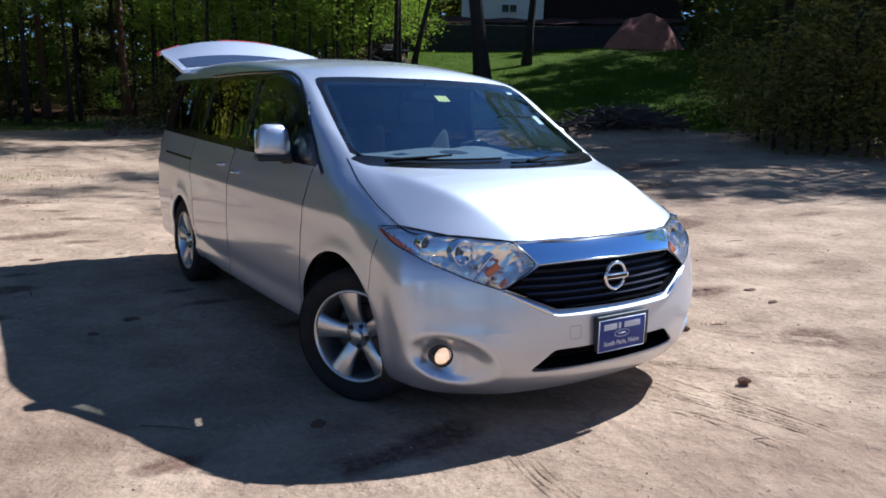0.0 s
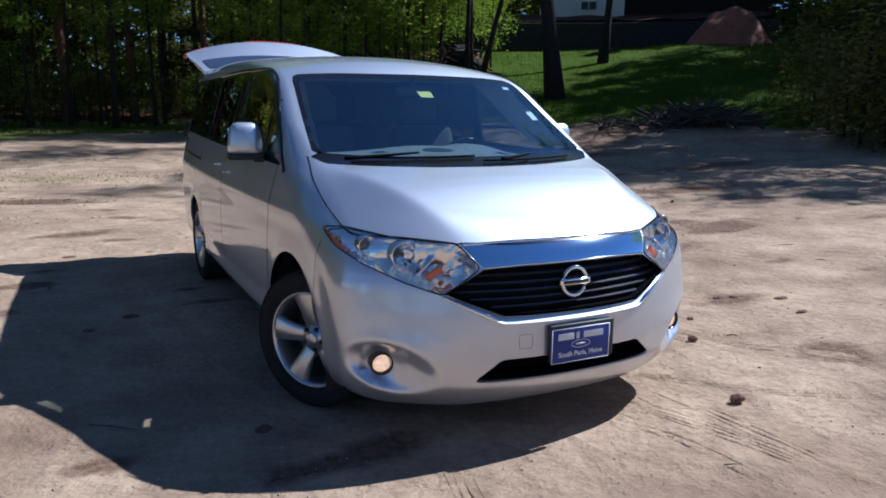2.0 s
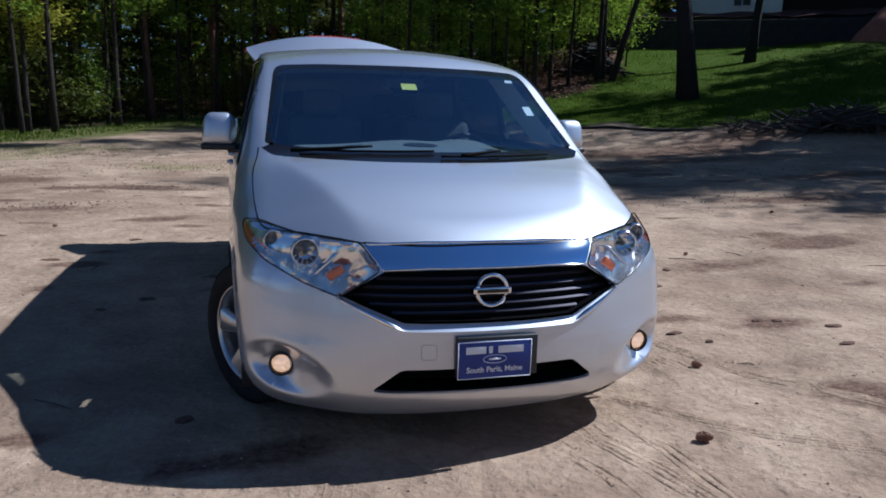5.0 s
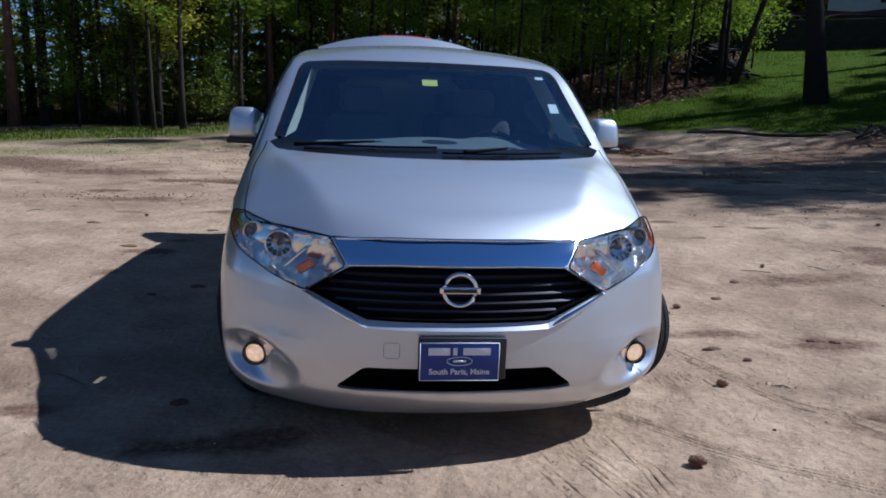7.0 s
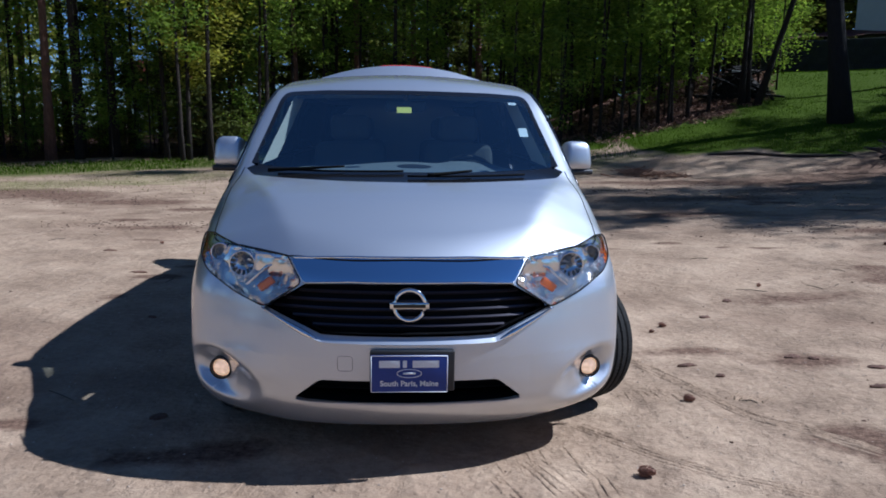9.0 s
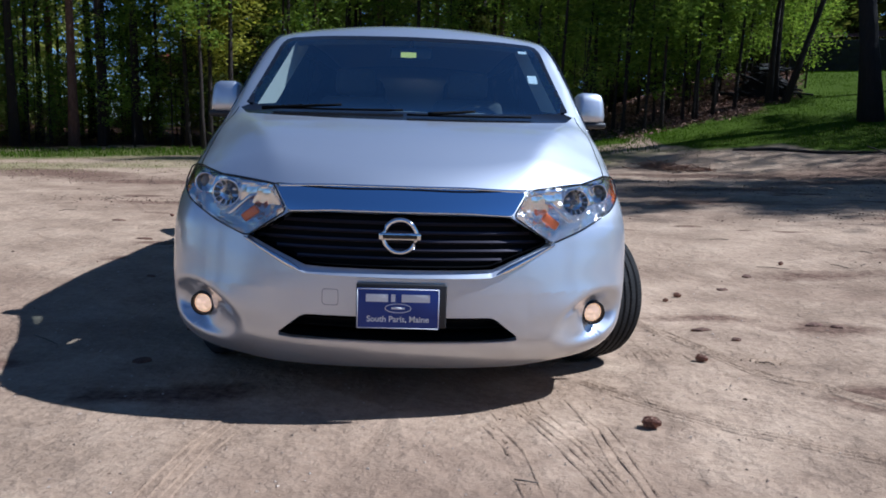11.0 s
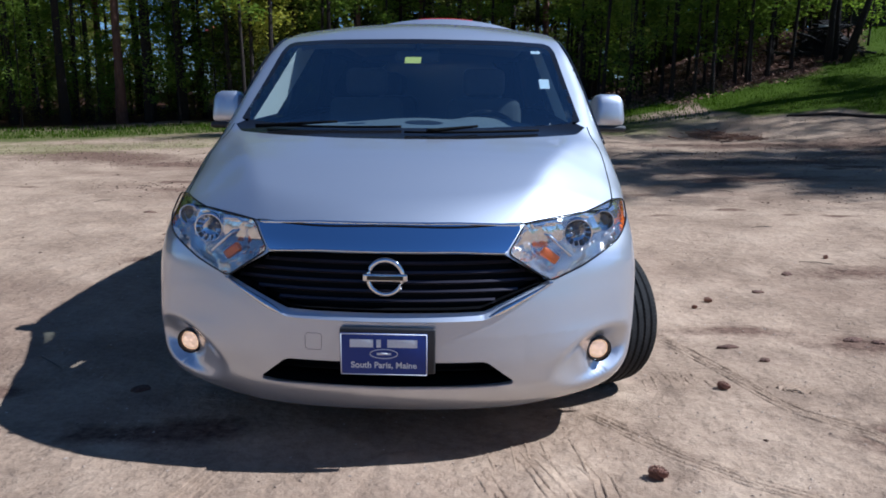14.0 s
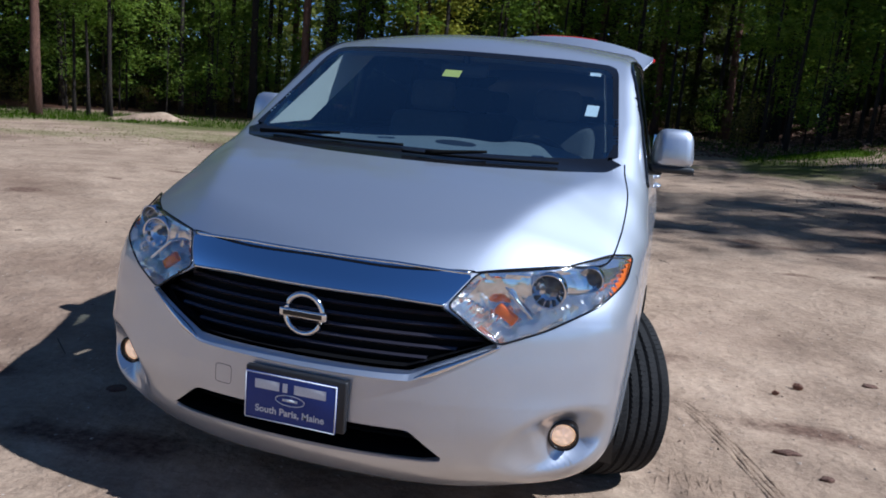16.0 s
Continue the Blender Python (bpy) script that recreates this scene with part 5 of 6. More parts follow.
# ---- mirrors, wipers, handles ----
for s in (-1, 1):
    bm = bmesh.new()
    box(bm, (0, 0, 0.025), (0.20, 0.15, 0.18), 0.05)
    for vv in bm.verts:
        k = (vv.co.z - 0.02) / 0.165 + 0.5
        vv.co.x *= 1.0 - 0.20 * k
        vv.co.y *= 1.0 - 0.25 * k
        vv.co.y += 0.05 * abs(vv.co.x)
    m = pose(s * 1.035, 1.56, 1.237, 0, 0, s * 8)
    mir = part("side_mirror", bm, PAINT, van, "silver door mirror with black base", m=m)
    bm = bmesh.new()
    box(bm, (0, 0.0, -0.068), (0.195, 0.125, 0.035), 0.014)
    part("mirror_base", bm, BLACK, mir)
    bm = bmesh.new()
    box(bm, (-s * 0.12, -0.01, -0.085), (0.16, 0.07, 0.03), 0.012)
    part("mirror_arm", bm, BLACK, mir)
    bm = bmesh.new()
    box(bm, (0, 0.074, 0.02), (0.17, 0.006, 0.125), 0.002)
    part("mirror_glass", bm, CHROME, mir)
    for yy, zz in ((2.36, 1.02), (2.70, 1.05)):
        p = on_skin([(s * 0.97, yy + t, zz) for t in np.linspace(-0.075, 0.075, 9)], 0.0)
        p[:, 0] += s * 0.022 * np.sin(np.linspace(0, math.pi, 9)) ** 0.5
        v, f = tube(p, 0.011, 8)
        part_mesh("door_handle", mesh_of("door_handle", v, f, PAINT), van)
    # pale lining of the front pillars
    a_ = ring_on_skin([(0.775 - 0.095 * t, 1.215 + 0.375 * t) for t in np.linspace(0, 1, 16)], side=s, guess=1.3)
    b_ = a_ + np.array([-s * 0.03, 0.42, 0.02])
    a_ = a_ + np.array([-s * 0.01, 0.04, 0.0])
    k = len(a_)
    part_mesh("pillar_lining", mesh_of("pillar_lining", np.r_[a_, b_], [(i, i + 1, k + i + 1, k + i) for i in range(k - 1)], TRIM), van)
for s in (-1, 1):
    yz = np.array([(1.10, 1.115), (1.17, 1.165), (1.37, 1.335), (1.58, 1.515), (1.72, 1.60), (1.88, 1.648), (2.2, 1.660), (3.4, 1.660)])
    run = np.r_[0, np.cumsum(np.hypot(*np.diff(yz, axis=0).T))]
    t_ = np.linspace(0, run[-1], 70)
    p = np.stack([np.full(70, 0.85), curve(run, yz[:, 0])(t_), curve(run, yz[:, 1])(t_)], 1)
    for _ in range(12):
        p[:, 0] -= 0.8 * skin(p)
    p[:, 0] *= s
    v, f = tube(p, 0.011, 6)
    part_mesh("window_trim", mesh_of("window_trim", v, f, GLOSS), van, "black trim along the side windows")
for x0, x1, z0, pivot in ((-0.66, -0.02, 1.165, -0.70), (0.0, 0.60, 1.160, 0.10)):
    pts = ring_on_skin([(x, z0 + 0.02 * ((x - x0) / (x1 - x0)) * (1 if x0 < -0.3 else -0.2) + 0.03 * (x / 0.8) ** 2) for x in np.linspace(x0, x1, 14)], guess=0.9)
    pts = on_skin(pts, 0.012, 1)
    v, f = tube(pts, 0.006, 6)
    wiper = part_mesh("wiper", mesh_of("wiper", v, f, WIPER), van, "black wiper blade")
    arm = on_skin(ring_on_skin([(pivot + (pts[7][0] - pivot) * t, 1.155 + (pts[7][2] - 1.155) * t + 0.02 * (pivot / 0.8) ** 2 * (1 - t)) for t in np.linspace(0, 1, 8)], guess=0.9), 0.022, 1)
    v, f = tube(arm, np.linspace(0.011, 0.006, 8), 6)
    part_mesh("wiper_arm", mesh_of("wiper_arm", v, f, WIPER), wiper)

# ---- cabin ----
bm = bmesh.new()
box(bm, (0, 1.36, 1.045), (1.50, 0.66, 0.20), 0.07, pose(0, 0, 0, 2.5, 0, 0))
dash = part("dashboard", bm, DASH, van, "grey dashboard")


def dash_top(x, y):
    """Height of the padded top: a broad hump in the middle and one over the instruments."""
    rise = ramp01((y - 1.12) / 0.4)
    z = 1.163 + 0.018 * rise + 0.034 * math.exp(-(x / 0.34) ** 2) * rise + 0.030 * math.exp(-((x - 0.40) / 0.17) ** 4) * ramp01((y - 1.3) / 0.25)
    return z - 0.10 * ramp01((abs(x) - 0.62) / 0.14) - 0.10 * ramp01((y - 1.60) / 0.09)


nx_, ny_ = 49, 25
v = [(-0.76 + 1.52 * a / (nx_ - 1), 1.0 + 0.70 * b / (ny_ - 1)) for b in range(ny_) for a in range(nx_)]
v = [(x, y, dash_top(x, y)) for x, y in v]
f = [(b * nx_ + a, b * nx_ + a + 1, (b + 1) * nx_ + a + 1, (b + 1) * nx_ + a) for b in range(ny_ - 1) for a in range(nx_ - 1)]
part_mesh("padded_top", mesh_of("padded_top", v, f, DASH), dash, "smooth padded dashboard top")
v = [(0.05, 1.36, dash_top(0.05, 1.36) + 0.005)] + [(0.05 + 0.10 * math.cos(a), 1.36 + 0.045 * math.sin(a), dash_top(0.05 + 0.10 * math.cos(a), 1.36 + 0.045 * math.sin(a)) + 0.004) for a in np.linspace(0, 2 * np.pi, 24, endpoint=False)]
part_mesh("speaker_vent", mesh_of("speaker_vent", v, [(0, k + 1, (k + 1) % 24 + 1) for k in range(24)], BLACK), dash, "dark oval vent")
w = np.linspace(0, 2 * np.pi, 32, endpoint=False)
v, f = tube([(0.19 * math.cos(a), 0.19 * math.sin(a), 0) for a in w], 0.016, 8, closed=True)
wheel_ob = part_mesh("steering_wheel", mesh_of("steering_wheel", v, f, BLACK), van, "", pose(0.38, 1.68, 1.08, -62, 0, 0))
bm = bmesh.new()
box(bm, (0, 0, -0.01), (0.15, 0.13, 0.05), 0.03)
box(bm, (0.1, 0, -0.005), (0.18, 0.03, 0.02), 0.008)
box(bm, (-0.1, 0, -0.005), (0.18, 0.03, 0.02), 0.008)
part("steering_hub", bm, BLACK, wheel_ob)


def seat(x, y):
    bm = bmesh.new()
    box(bm, (0, 0, 0.62), (0.5, 0.52, 0.16), 0.06)
    ob = part("seat", bm, CLOTH, van, "grey cloth seat with headrest", m=pose(x, y, 0))
    bm = bmesh.new()
    box(bm, (0, 0.30, 1.0), (0.48, 0.16, 0.66), 0.07, pose(0, 0, 0, -14, 0, 0))
    part("backrest", bm, CLOTH, ob)
    bm = bmesh.new()
    box(bm, (0, 0.40, 1.42), (0.27, 0.10, 0.18), 0.045, pose(0, 0, 0, -10, 0, 0))
    part("headrest", bm, CLOTH, ob)


for x_, y_ in ((-0.38, 1.95), (0.38, 1.95), (-0.38, 2.95), (0.38, 2.95), (-0.4, 3.75), (0.4, 3.75)):
    seat(x_, y_)
bm = bmesh.new()
box(bm, (0, 1.60, 1.545), (0.24, 0.035, 0.065), 0.015)
rear_view = part("rear_view_mirror", bm, BLACK, van)
bm = bmesh.new()
box(bm, (0, 1.62, 1.60), (0.025, 0.03, 0.06), 0.005)
part("mirror_stem", bm, BLACK, rear_view)


def sticker(name, x, z, w_, h_, mat, label):
    g = np.array([(x + a * w_ / 2, 1.3, z + b * h_ / 2) for b in (-1, 0, 1) for a in (-1, 0, 1)])
    for _ in range(14):
        d = skin(g)
        g[:, 1] += d * 0.9
    n_ = slope(g)
    g = g - 0.006 * n_ / np.linalg.norm(n_, axis=1)[:, None]
    f = [(0, 1, 4, 3), (1, 2, 5, 4), (3, 4, 7, 6), (4, 5, 8, 7)]
    return part_mesh(name, mesh_of(name, g, f, mat), van, label)


sticker("yellow_tag", -0.012, 1.523, 0.085, 0.034, YELLOW, "yellow paper tag behind the windshield")
sticker("window_sticker", 0.668, 1.405, 0.052, 0.048, WHITE, "white inspection sticker")
sticker("small_label", 0.64, 1.575, 0.05, 0.016, WHITE, "small white label at the glass corner")


# ---- raised tailgate ----
def gate():
    nu, nv = 41, 26
    v, f = [], []
    for j in range(nv):
        t = j / (nv - 1)
        half = 0.73 + 0.10 * min(1, t * 1.6) ** 0.8
        yy = 4.60 + 0.50 * t
        zz = 1.800 + 0.315 * t ** 0.85 - 0.06 * max(0, t - 0.82) ** 1.2 * 5
        for i in range(nu):
            u = 2 * i / (nu - 1) - 1
            x = half * math.sin(u * math.pi / 2 * 0.97) / math.sin(math.pi / 2 * 0.97)
            z = zz - (0.05 + 0.11 * t) * abs(x / half) ** 2.2
            v.append((x, yy - 0.10 * t * u * u, z))
    n = len(v)
    v += [(x * 0.985, y, z - 0.055 + 0.03 * (x / 0.85) ** 4) for x, y, z in v]
    for j in range(nv - 1):
        for i in range(nu - 1):
            a = j * nu + i
            f.append((a, a + 1, a + nu + 1, a + nu))
            f.append((n + a, n + a + nu, n + a + nu + 1, n + a + 1))
    for i in range(nu - 1):
        f.append((i, n + i, n + i + 1, i + 1))
        a = (nv - 1) * nu + i
        f.append((a, a + 1, n + a + 1, n + a))
    for j in range(nv - 1):
        a, b = j * nu, j * nu + nu - 1
        f.append((a, a + nu, n + a + nu, n + a))
        f.append((b, n + b, n + b + nu, b + nu))
    ob = part_mesh("tailgate", mesh_of("tailgate", v, f, PAINT), van, "raised silver tailgate with red tail lamps")
    rows, cols = range(1, 9), range(5, nu - 5)
    gv = [Vector(v[j * nu + i]) + Vector((0, -0.002, 0.006)) for j in rows for i in cols]
    k = len(cols)
    gf = [(a * k + b, a * k + b + 1, (a + 1) * k + b + 1, (a + 1) * k + b) for a in range(len(rows) - 1) for b in range(k - 1)]
    part_mesh("rear_window", mesh_of("rear_window", gv, gf, SKYGLASS), ob, "dark glass of the tailgate")
    rim = v[(nv - 1) * nu:nv * nu]
    for lo, hi in ((0, 9), (nu - 10, nu - 1), (16, 25)):
        pts = [Vector(rim[i]) + Vector((0, 0.012, -0.012)) for i in range(lo, hi + 1)]
        vv, ff = tube(pts, 0.022, 8)
        part_mesh("tail_lamp", mesh_of("tail_lamp", vv, ff, RED), ob, "red tail lamp")
    return ob


gate()


# ---- beyond the lot: house, wall, mound, piles ----
def facing(b, far, z):
    """A pose whose y axis points away from the lot along a bearing."""
    x, y = polar(b, far)
    return pose(x, y, z, 0, 0, -b)


SIDING = varied("white_siding", (0.72, 0.72, 0.70), (0.8, 0.8, 0.78), 3, 0.7, relief=0.1)
BROWNWALL = varied("dark_brown_siding", (0.012, 0.007, 0.005), (0.02, 0.012, 0.009), 3, 0.85)
ROOFING = varied("dark_shingles", (0.03, 0.028, 0.028), (0.06, 0.055, 0.05), 6, 0.9)
STONE = varied("dark_retaining_stone", (0.018, 0.018, 0.022), (0.04, 0.04, 0.046), 2.5, 0.9, relief=0.6, distance=0.05)
# soil colour lightened to stand in for sun on the mound
MULCH = varied("red_brown_soil", (0.26, 0.08, 0.055), (0.42, 0.17, 0.12), 2.5, 0.95, relief=0.8, distance=0.06)
DARKPANE = material("dark_window_pane", (0.015, 0.017, 0.02), 0.08)

house = empty("house", label="white sided house with dark brown wing on the bank", category="house")
house.matrix_basis = facing(37.0, 46, 6.9)
bm = bmesh.new()
box(bm, (-0.35, 2.5, 1.6), (4.9, 5.0, 3.2))
part("wall", bm, SIDING, house, "white clapboard wall", smooth=False)
for k in range(13):
    bm = bmesh.new()
    box(bm, (-0.35, -0.012, 0.12 + k * 0.24), (4.9, 0.02, 0.012))
    part("clapboard_lip", bm, SIDING, house, smooth=False)
bm = bmesh.new()
box(bm, (6.3, 3.6, 1.5), (8.4, 5.0, 3.6))
part("wing", bm, BROWNWALL, house, "dark brown shaded wing", smooth=False)
bm = bmesh.new()
box(bm, (3.0, 2.8, 3.5), (16, 7.0, 0.3))
part("roof", bm, ROOFING, house, smooth=False)
for cx, cz, w_, h_ in ((0.05, 0.62, 1.0, 0.55), (-0.55, 1.55, 0.7, 0.8)):
    bm = bmesh.new()
    y0 = -0.05 if cx < 3 else 1.06
    box(bm, (cx, y0, cz), (w_, 0.08, h_), 0.01)
    win = part("window", bm, SIDING, house, smooth=False)
    for sx in (-0.25, 0.25):
        bm = bmesh.new()
        box(bm, (cx + sx * w_ * 0.92, y0 - 0.03, cz), (w_ * 0.40, 0.06, h_ * 0.78))
        part("pane", bm, DARKPANE, win, smooth=False)

far_house = empty("far_house", label="pale house with a red roof glimpsed through the woods", category="house")
far_house.matrix_basis = pose(-20.2, 64.0, float(ground_z(-20.2, 64.0)) - 0.9, 0, 0, 18)
REDROOF = varied("red_roofing", (0.20, 0.025, 0.02), (0.30, 0.045, 0.035), 2, 0.85)
bm = bmesh.new()
box(bm, (0, 0, 2.4), (4.4, 6.0, 4.8))
part("wall", bm, SIDING, far_house, "pale siding wall", smooth=False)
for s_ in (-1, 1):
    bm = bmesh.new()
    box(bm, (0, s_ * 1.75, 5.75), (5.0, 4.2, 0.16), 0.0, pose(0, 0, 0, -s_ * 28, 0, 0))
    part("roof", bm, REDROOF, far_house, "red pitched roof", smooth=False)
for x_ in (-1.2, 1.2):
    bm = bmesh.new()
    box(bm, (x_, -3.02, 3.3), (1.0, 0.08, 1.3))
    part("window", bm, DARKPANE, far_house, smooth=False)

wall_ob = empty("retaining_wall", label="dark stone retaining wall below the house", category="wall", kind="structure")
rng = np.random.default_rng(3)
blocks = {}
for row in range(4):
    for i in range(22):
        b = 27.0 + i * 1.05 + (0.5 if row % 2 else 0)
        key = int(rng.integers(0, 3))
        if key not in blocks:
            bm = bmesh.new()
            box(bm, (0, 0, 0), (0.76 + 0.02 * key, 0.5, 0.40), 0.03)
            me = bpy.data.meshes.new("stone_block")
            bm.to_mesh(me)
            bm.free()
            me.materials.append(STONE)
            blocks[key] = me
        part_mesh("stone_block", blocks[key], wall_ob, "", facing(b, 41.6 + 0.05 * row + rng.uniform(-0.02, 0.02), 4.65 + row * 0.402))
v, f = [], []
for i in range(24):
    for j in range(4):
        x, y = polar(26.5 + i, 42.8 + j * 1.3)
        v.append((x, y, 6.36 + 0.24 * j + 0.06 * math.sin(i * 1.7 + j)))
f = [(i * 4 + j, i * 4 + j + 1, (i + 1) * 4 + j + 1, (i + 1) * 4 + j) for i in range(23) for j in range(3)]
# darker copy of the red soil; the trees' shade is painted in
tagged(new("mulch_bed", mesh_of("mulch_bed", v, [q[::-1] for q in f], varied("shade_toned_red_mulch", (0.06, 0.018, 0.014), (0.13, 0.04, 0.03), 2.5, 0.95, relief=0.8, distance=0.06))), label="red mulch bed above the stone wall, shade put into its colour", category="bed", kind="structure")


def heap(name, b, far, wide, deep, high, mat, seed, **tags):
    rng = np.random.default_rng(seed)
    n, v, f = 28, [], []
    ph = rng.uniform(0, 6.28, 6)
    for j in range(n):
        for i in range(n):
            u, w_ = 2 * i / (n - 1) - 1, 2 * j / (n - 1) - 1
            r = math.hypot(u, w_)
            h = max(0, 1 - r * r) ** 0.9 * (1 + 0.15 * math.sin(5 * u + ph[0]) * math.sin(4 * w_ + ph[1]) + 0.05 * math.sin(13 * u + ph[2]) + 0.05 * math.sin(11 * w_ + ph[3]))
            v.append((u * wide / 2, w_ * deep / 2, h * high - 0.25))
    f = [(j * n + i, j * n + i + 1, (j + 1) * n + i + 1, (j + 1) * n + i) for j in range(n - 1) for i in range(n - 1)]
    ob = tagged(new(name, mesh_of(name, v, f, mat)), **tags)
    x, y = polar(b, far)
    ob.matrix_basis = facing(b, far, float(ground_z(x, y)))
    return ob


heap("soil_mound", 46.9, 41.0, 4.4, 3.2, 2.0, MULCH, 1, label="red-brown soil mound at the top of the lawn", category="mound")
heap("sand_mound", -31.8, 24.4, 3.4, 1.8, 0.46, SAND, 3, label="low pale sand mound at the wood's edge", category="mound")
heap("log_heap", 27.5, 31.6, 2.3, 1.5, 1.25, DARKBARK, 2, label="dark heap of logs and stumps under the trees", category="heap")

DEADWOOD = varied("weathered_dead_wood", (0.025, 0.018, 0.015), (0.10, 0.08, 0.065), 6, 0.95, relief=0.5)


DRYLEAF = varied("dry_brown_leaf", (0.11, 0.05, 0.028), (0.36, 0.21, 0.13), 9, 0.95, relief=0.5)


def sticks(name, b, far, wide, high, count, seed, thick, label, category, mat=DEADWOOD):
    """A tangle of sticks on the ground."""
    rng = np.random.default_rng(seed)
    pieces = []
    for _ in range(count):
        c = Vector((rng.normal(0, wide * 0.25), rng.normal(0, 0.5), 0))
        c.z = high * max(0.05, 1 - (c.x / (wide * 0.55)) ** 2) * rng.uniform(0.05, 0.9)
        w_, t = rng.uniform(0, math.pi), rng.normal(0, 0.25)
        d = Vector((math.cos(w_), math.sin(w_) * 0.6, math.sin(t))) * rng.uniform(0.25, 0.8)
        k = Vector(rng.normal(0, 0.05, 3))
        r = thick * rng.uniform(0.4, 1.6)
        pieces.append(tube([c - d, c + k, c + d], [r, r * 0.9, r * 0.5], 5))
    v, f = joined(pieces)
    ob = tagged(new(name, mesh_of(name, v, f, mat)), label=label, category=category, kind="stuff")
    x, y = polar(b, far)
    ob.matrix_basis = facing(b, far, float(ground_z(x, y)))
    return ob


sticks("brush_pile", 45.0, 22.3, 2.8, 0.55, 280, 4, 0.028, "dark brush pile of cut branches by the lawn", "brush pile")
sticks("brush_row", 40.0, 22.0, 2.6, 0.14, 60, 5, 0.025, "low row of dead branches along the lawn edge", "branches")
for b_, far_, k_, seed_ in ((22.6, 19.7, 0.5, 9), (24.0, 19.4, 0.45, 11), (25.6, 19.4, 0.3, 10)):
    small = sticks("twig_heap", b_, far_, 1.8, 0.3, 70, seed_, 0.02, "small heap of dry brown twigs and leaves on the sand", "twigs", DRYLEAF)
    small.matrix_basis = small.matrix_basis @ Matrix.Diagonal((k_, k_, k_, 1))
sticks("log_tangle", 27.5, 31.3, 2.0, 1.2, 90, 6, 0.035, "tangle of dead logs on the slope", "logs", DARKBARK)
for k, (b, far, w_) in enumerate(((27.4, 31.0, 0.35), (28.6, 31.0, 0.4), (44.8, 22.0, 0.3), (45.8, 22.1, 0.22))):
    bm = bmesh.new()
    box(bm, (0, 0, 0), (w_, 0.3, 0.04 if k > 1 else 0.08), 0.01)
    x, y = polar(b, far)
    ob = part("pale_board", bm, varied("pale_board_wood", (0.55, 0.52, 0.48), (0.68, 0.65, 0.6), 8, 0.8) if k == 0 else bpy.data.materials["pale_board_wood"], None)
    ob.matrix_basis = facing(b, far, float(ground_z(x, y)) + (0.3 if k > 1 else 1.0)) @ pose(0, 0, 0, 25 if k > 1 else 0, 8 - 5 * k, 0)
    tagged(ob, label="pale weathered board lying on the pile", category="board", group="boards on the piles")
# dark log-like strip, put in for the shade at the lawn's bank step
pts = [Vector((*polar(27 + i * 1.3, 21.9 + 0.15 * math.sin(i)), 0)) for i in range(8)]
for p in pts:
    p.z = float(ground_z(p.x, p.y)) + 0.025
v, f = tube(pts, [0.02, 0.05, 0.055, 0.05, 0.05, 0.045, 0.04, 0.015], 8)
tagged(new("fallen_log", mesh_of("fallen_log", v, f, BARK)), label="dark strip standing in for shade along the lawn edge", category="log")


# ---- on the sand: cones, chips, twigs, tracks, grass ----
CONE = varied("pine_cone_brown", (0.20, 0.09, 0.055), (0.34, 0.18, 0.12), 30, 0.9, relief=0.4)


def cone_mesh(seed):
    rng = np.random.default_rng(seed)
    v, f = [], []
    core, cf = lathe([(-0.040, 0.001), (-0.034, 0.012), (-0.012, 0.019), (0.012, 0.016), (0.034, 0.008), (0.042, 0.001)], 8)
    v, f = list(core), list(cf)
    for row in range(8):
        x0 = -0.034 + row * 0.0095
        r0 = 0.030 * math.sin(math.pi * (0.15 + 0.75 * (1 - row / 8.5)))
        for k in range(8):
            a = 2 * math.pi * (k + 0.5 * (row % 2)) / 8 + rng.normal(0, 0.08)
            d = np.array([0, math.cos(a), math.sin(a)])
            s = np.array([0, -math.sin(a), math.cos(a)])
            tip = np.array([x0 - 0.008, 0, 0]) + d * r0 * rng.uniform(0.9, 1.15)
            n = len(v)
            v += [tuple(np.array([x0 + 0.004, 0, 0]) + d * 0.010 - s * 0.004), tuple(np.array([x0 + 0.004, 0, 0]) + d * 0.010 + s * 0.004), tuple(tip + s * 0.008), tuple(tip - s * 0.008), tuple(tip + np.array([0.006, 0, 0]))]
            f += [(n, n + 1, n + 2, n + 3), (n + 2, n + 3, n + 4), (n, n + 3, n + 4), (n + 1, n + 2, n + 4)]
    return mesh_of("pine_cone", v, f, CONE, False)


CONES = [cone_mesh(1), cone_mesh(2)]
spots = [(0.975, -0.14), (1.466, 0.648), (1.864, 2.146), (1.73, 1.985), (3.2, 3.4), (-2.9, 6.2), (5.47, 5.02)]
for i, (x, y) in enumerate(spots):
    ob = tagged(new("pine_cone", CONES[i % 2]), label="brown open pine cone lying on the sand", category="pine cone", group="pine cones")
    s = (0.88, 0.72, 0.66, 0.45)[i] if i < 4 else 0.6
    ob.matrix_basis = pose(x, y, float(ground_z(x, y)) + 0.024 * s, random.uniform(0, 360), random.uniform(-12, 12), random.uniform(0, 360)) @ Matrix.Diagonal((s, s, s, 1))


BARKBIT = varied("flat_bark_brown", (0.07, 0.035, 0.022), (0.19, 0.10, 0.065), 40, 0.95, relief=0.5)


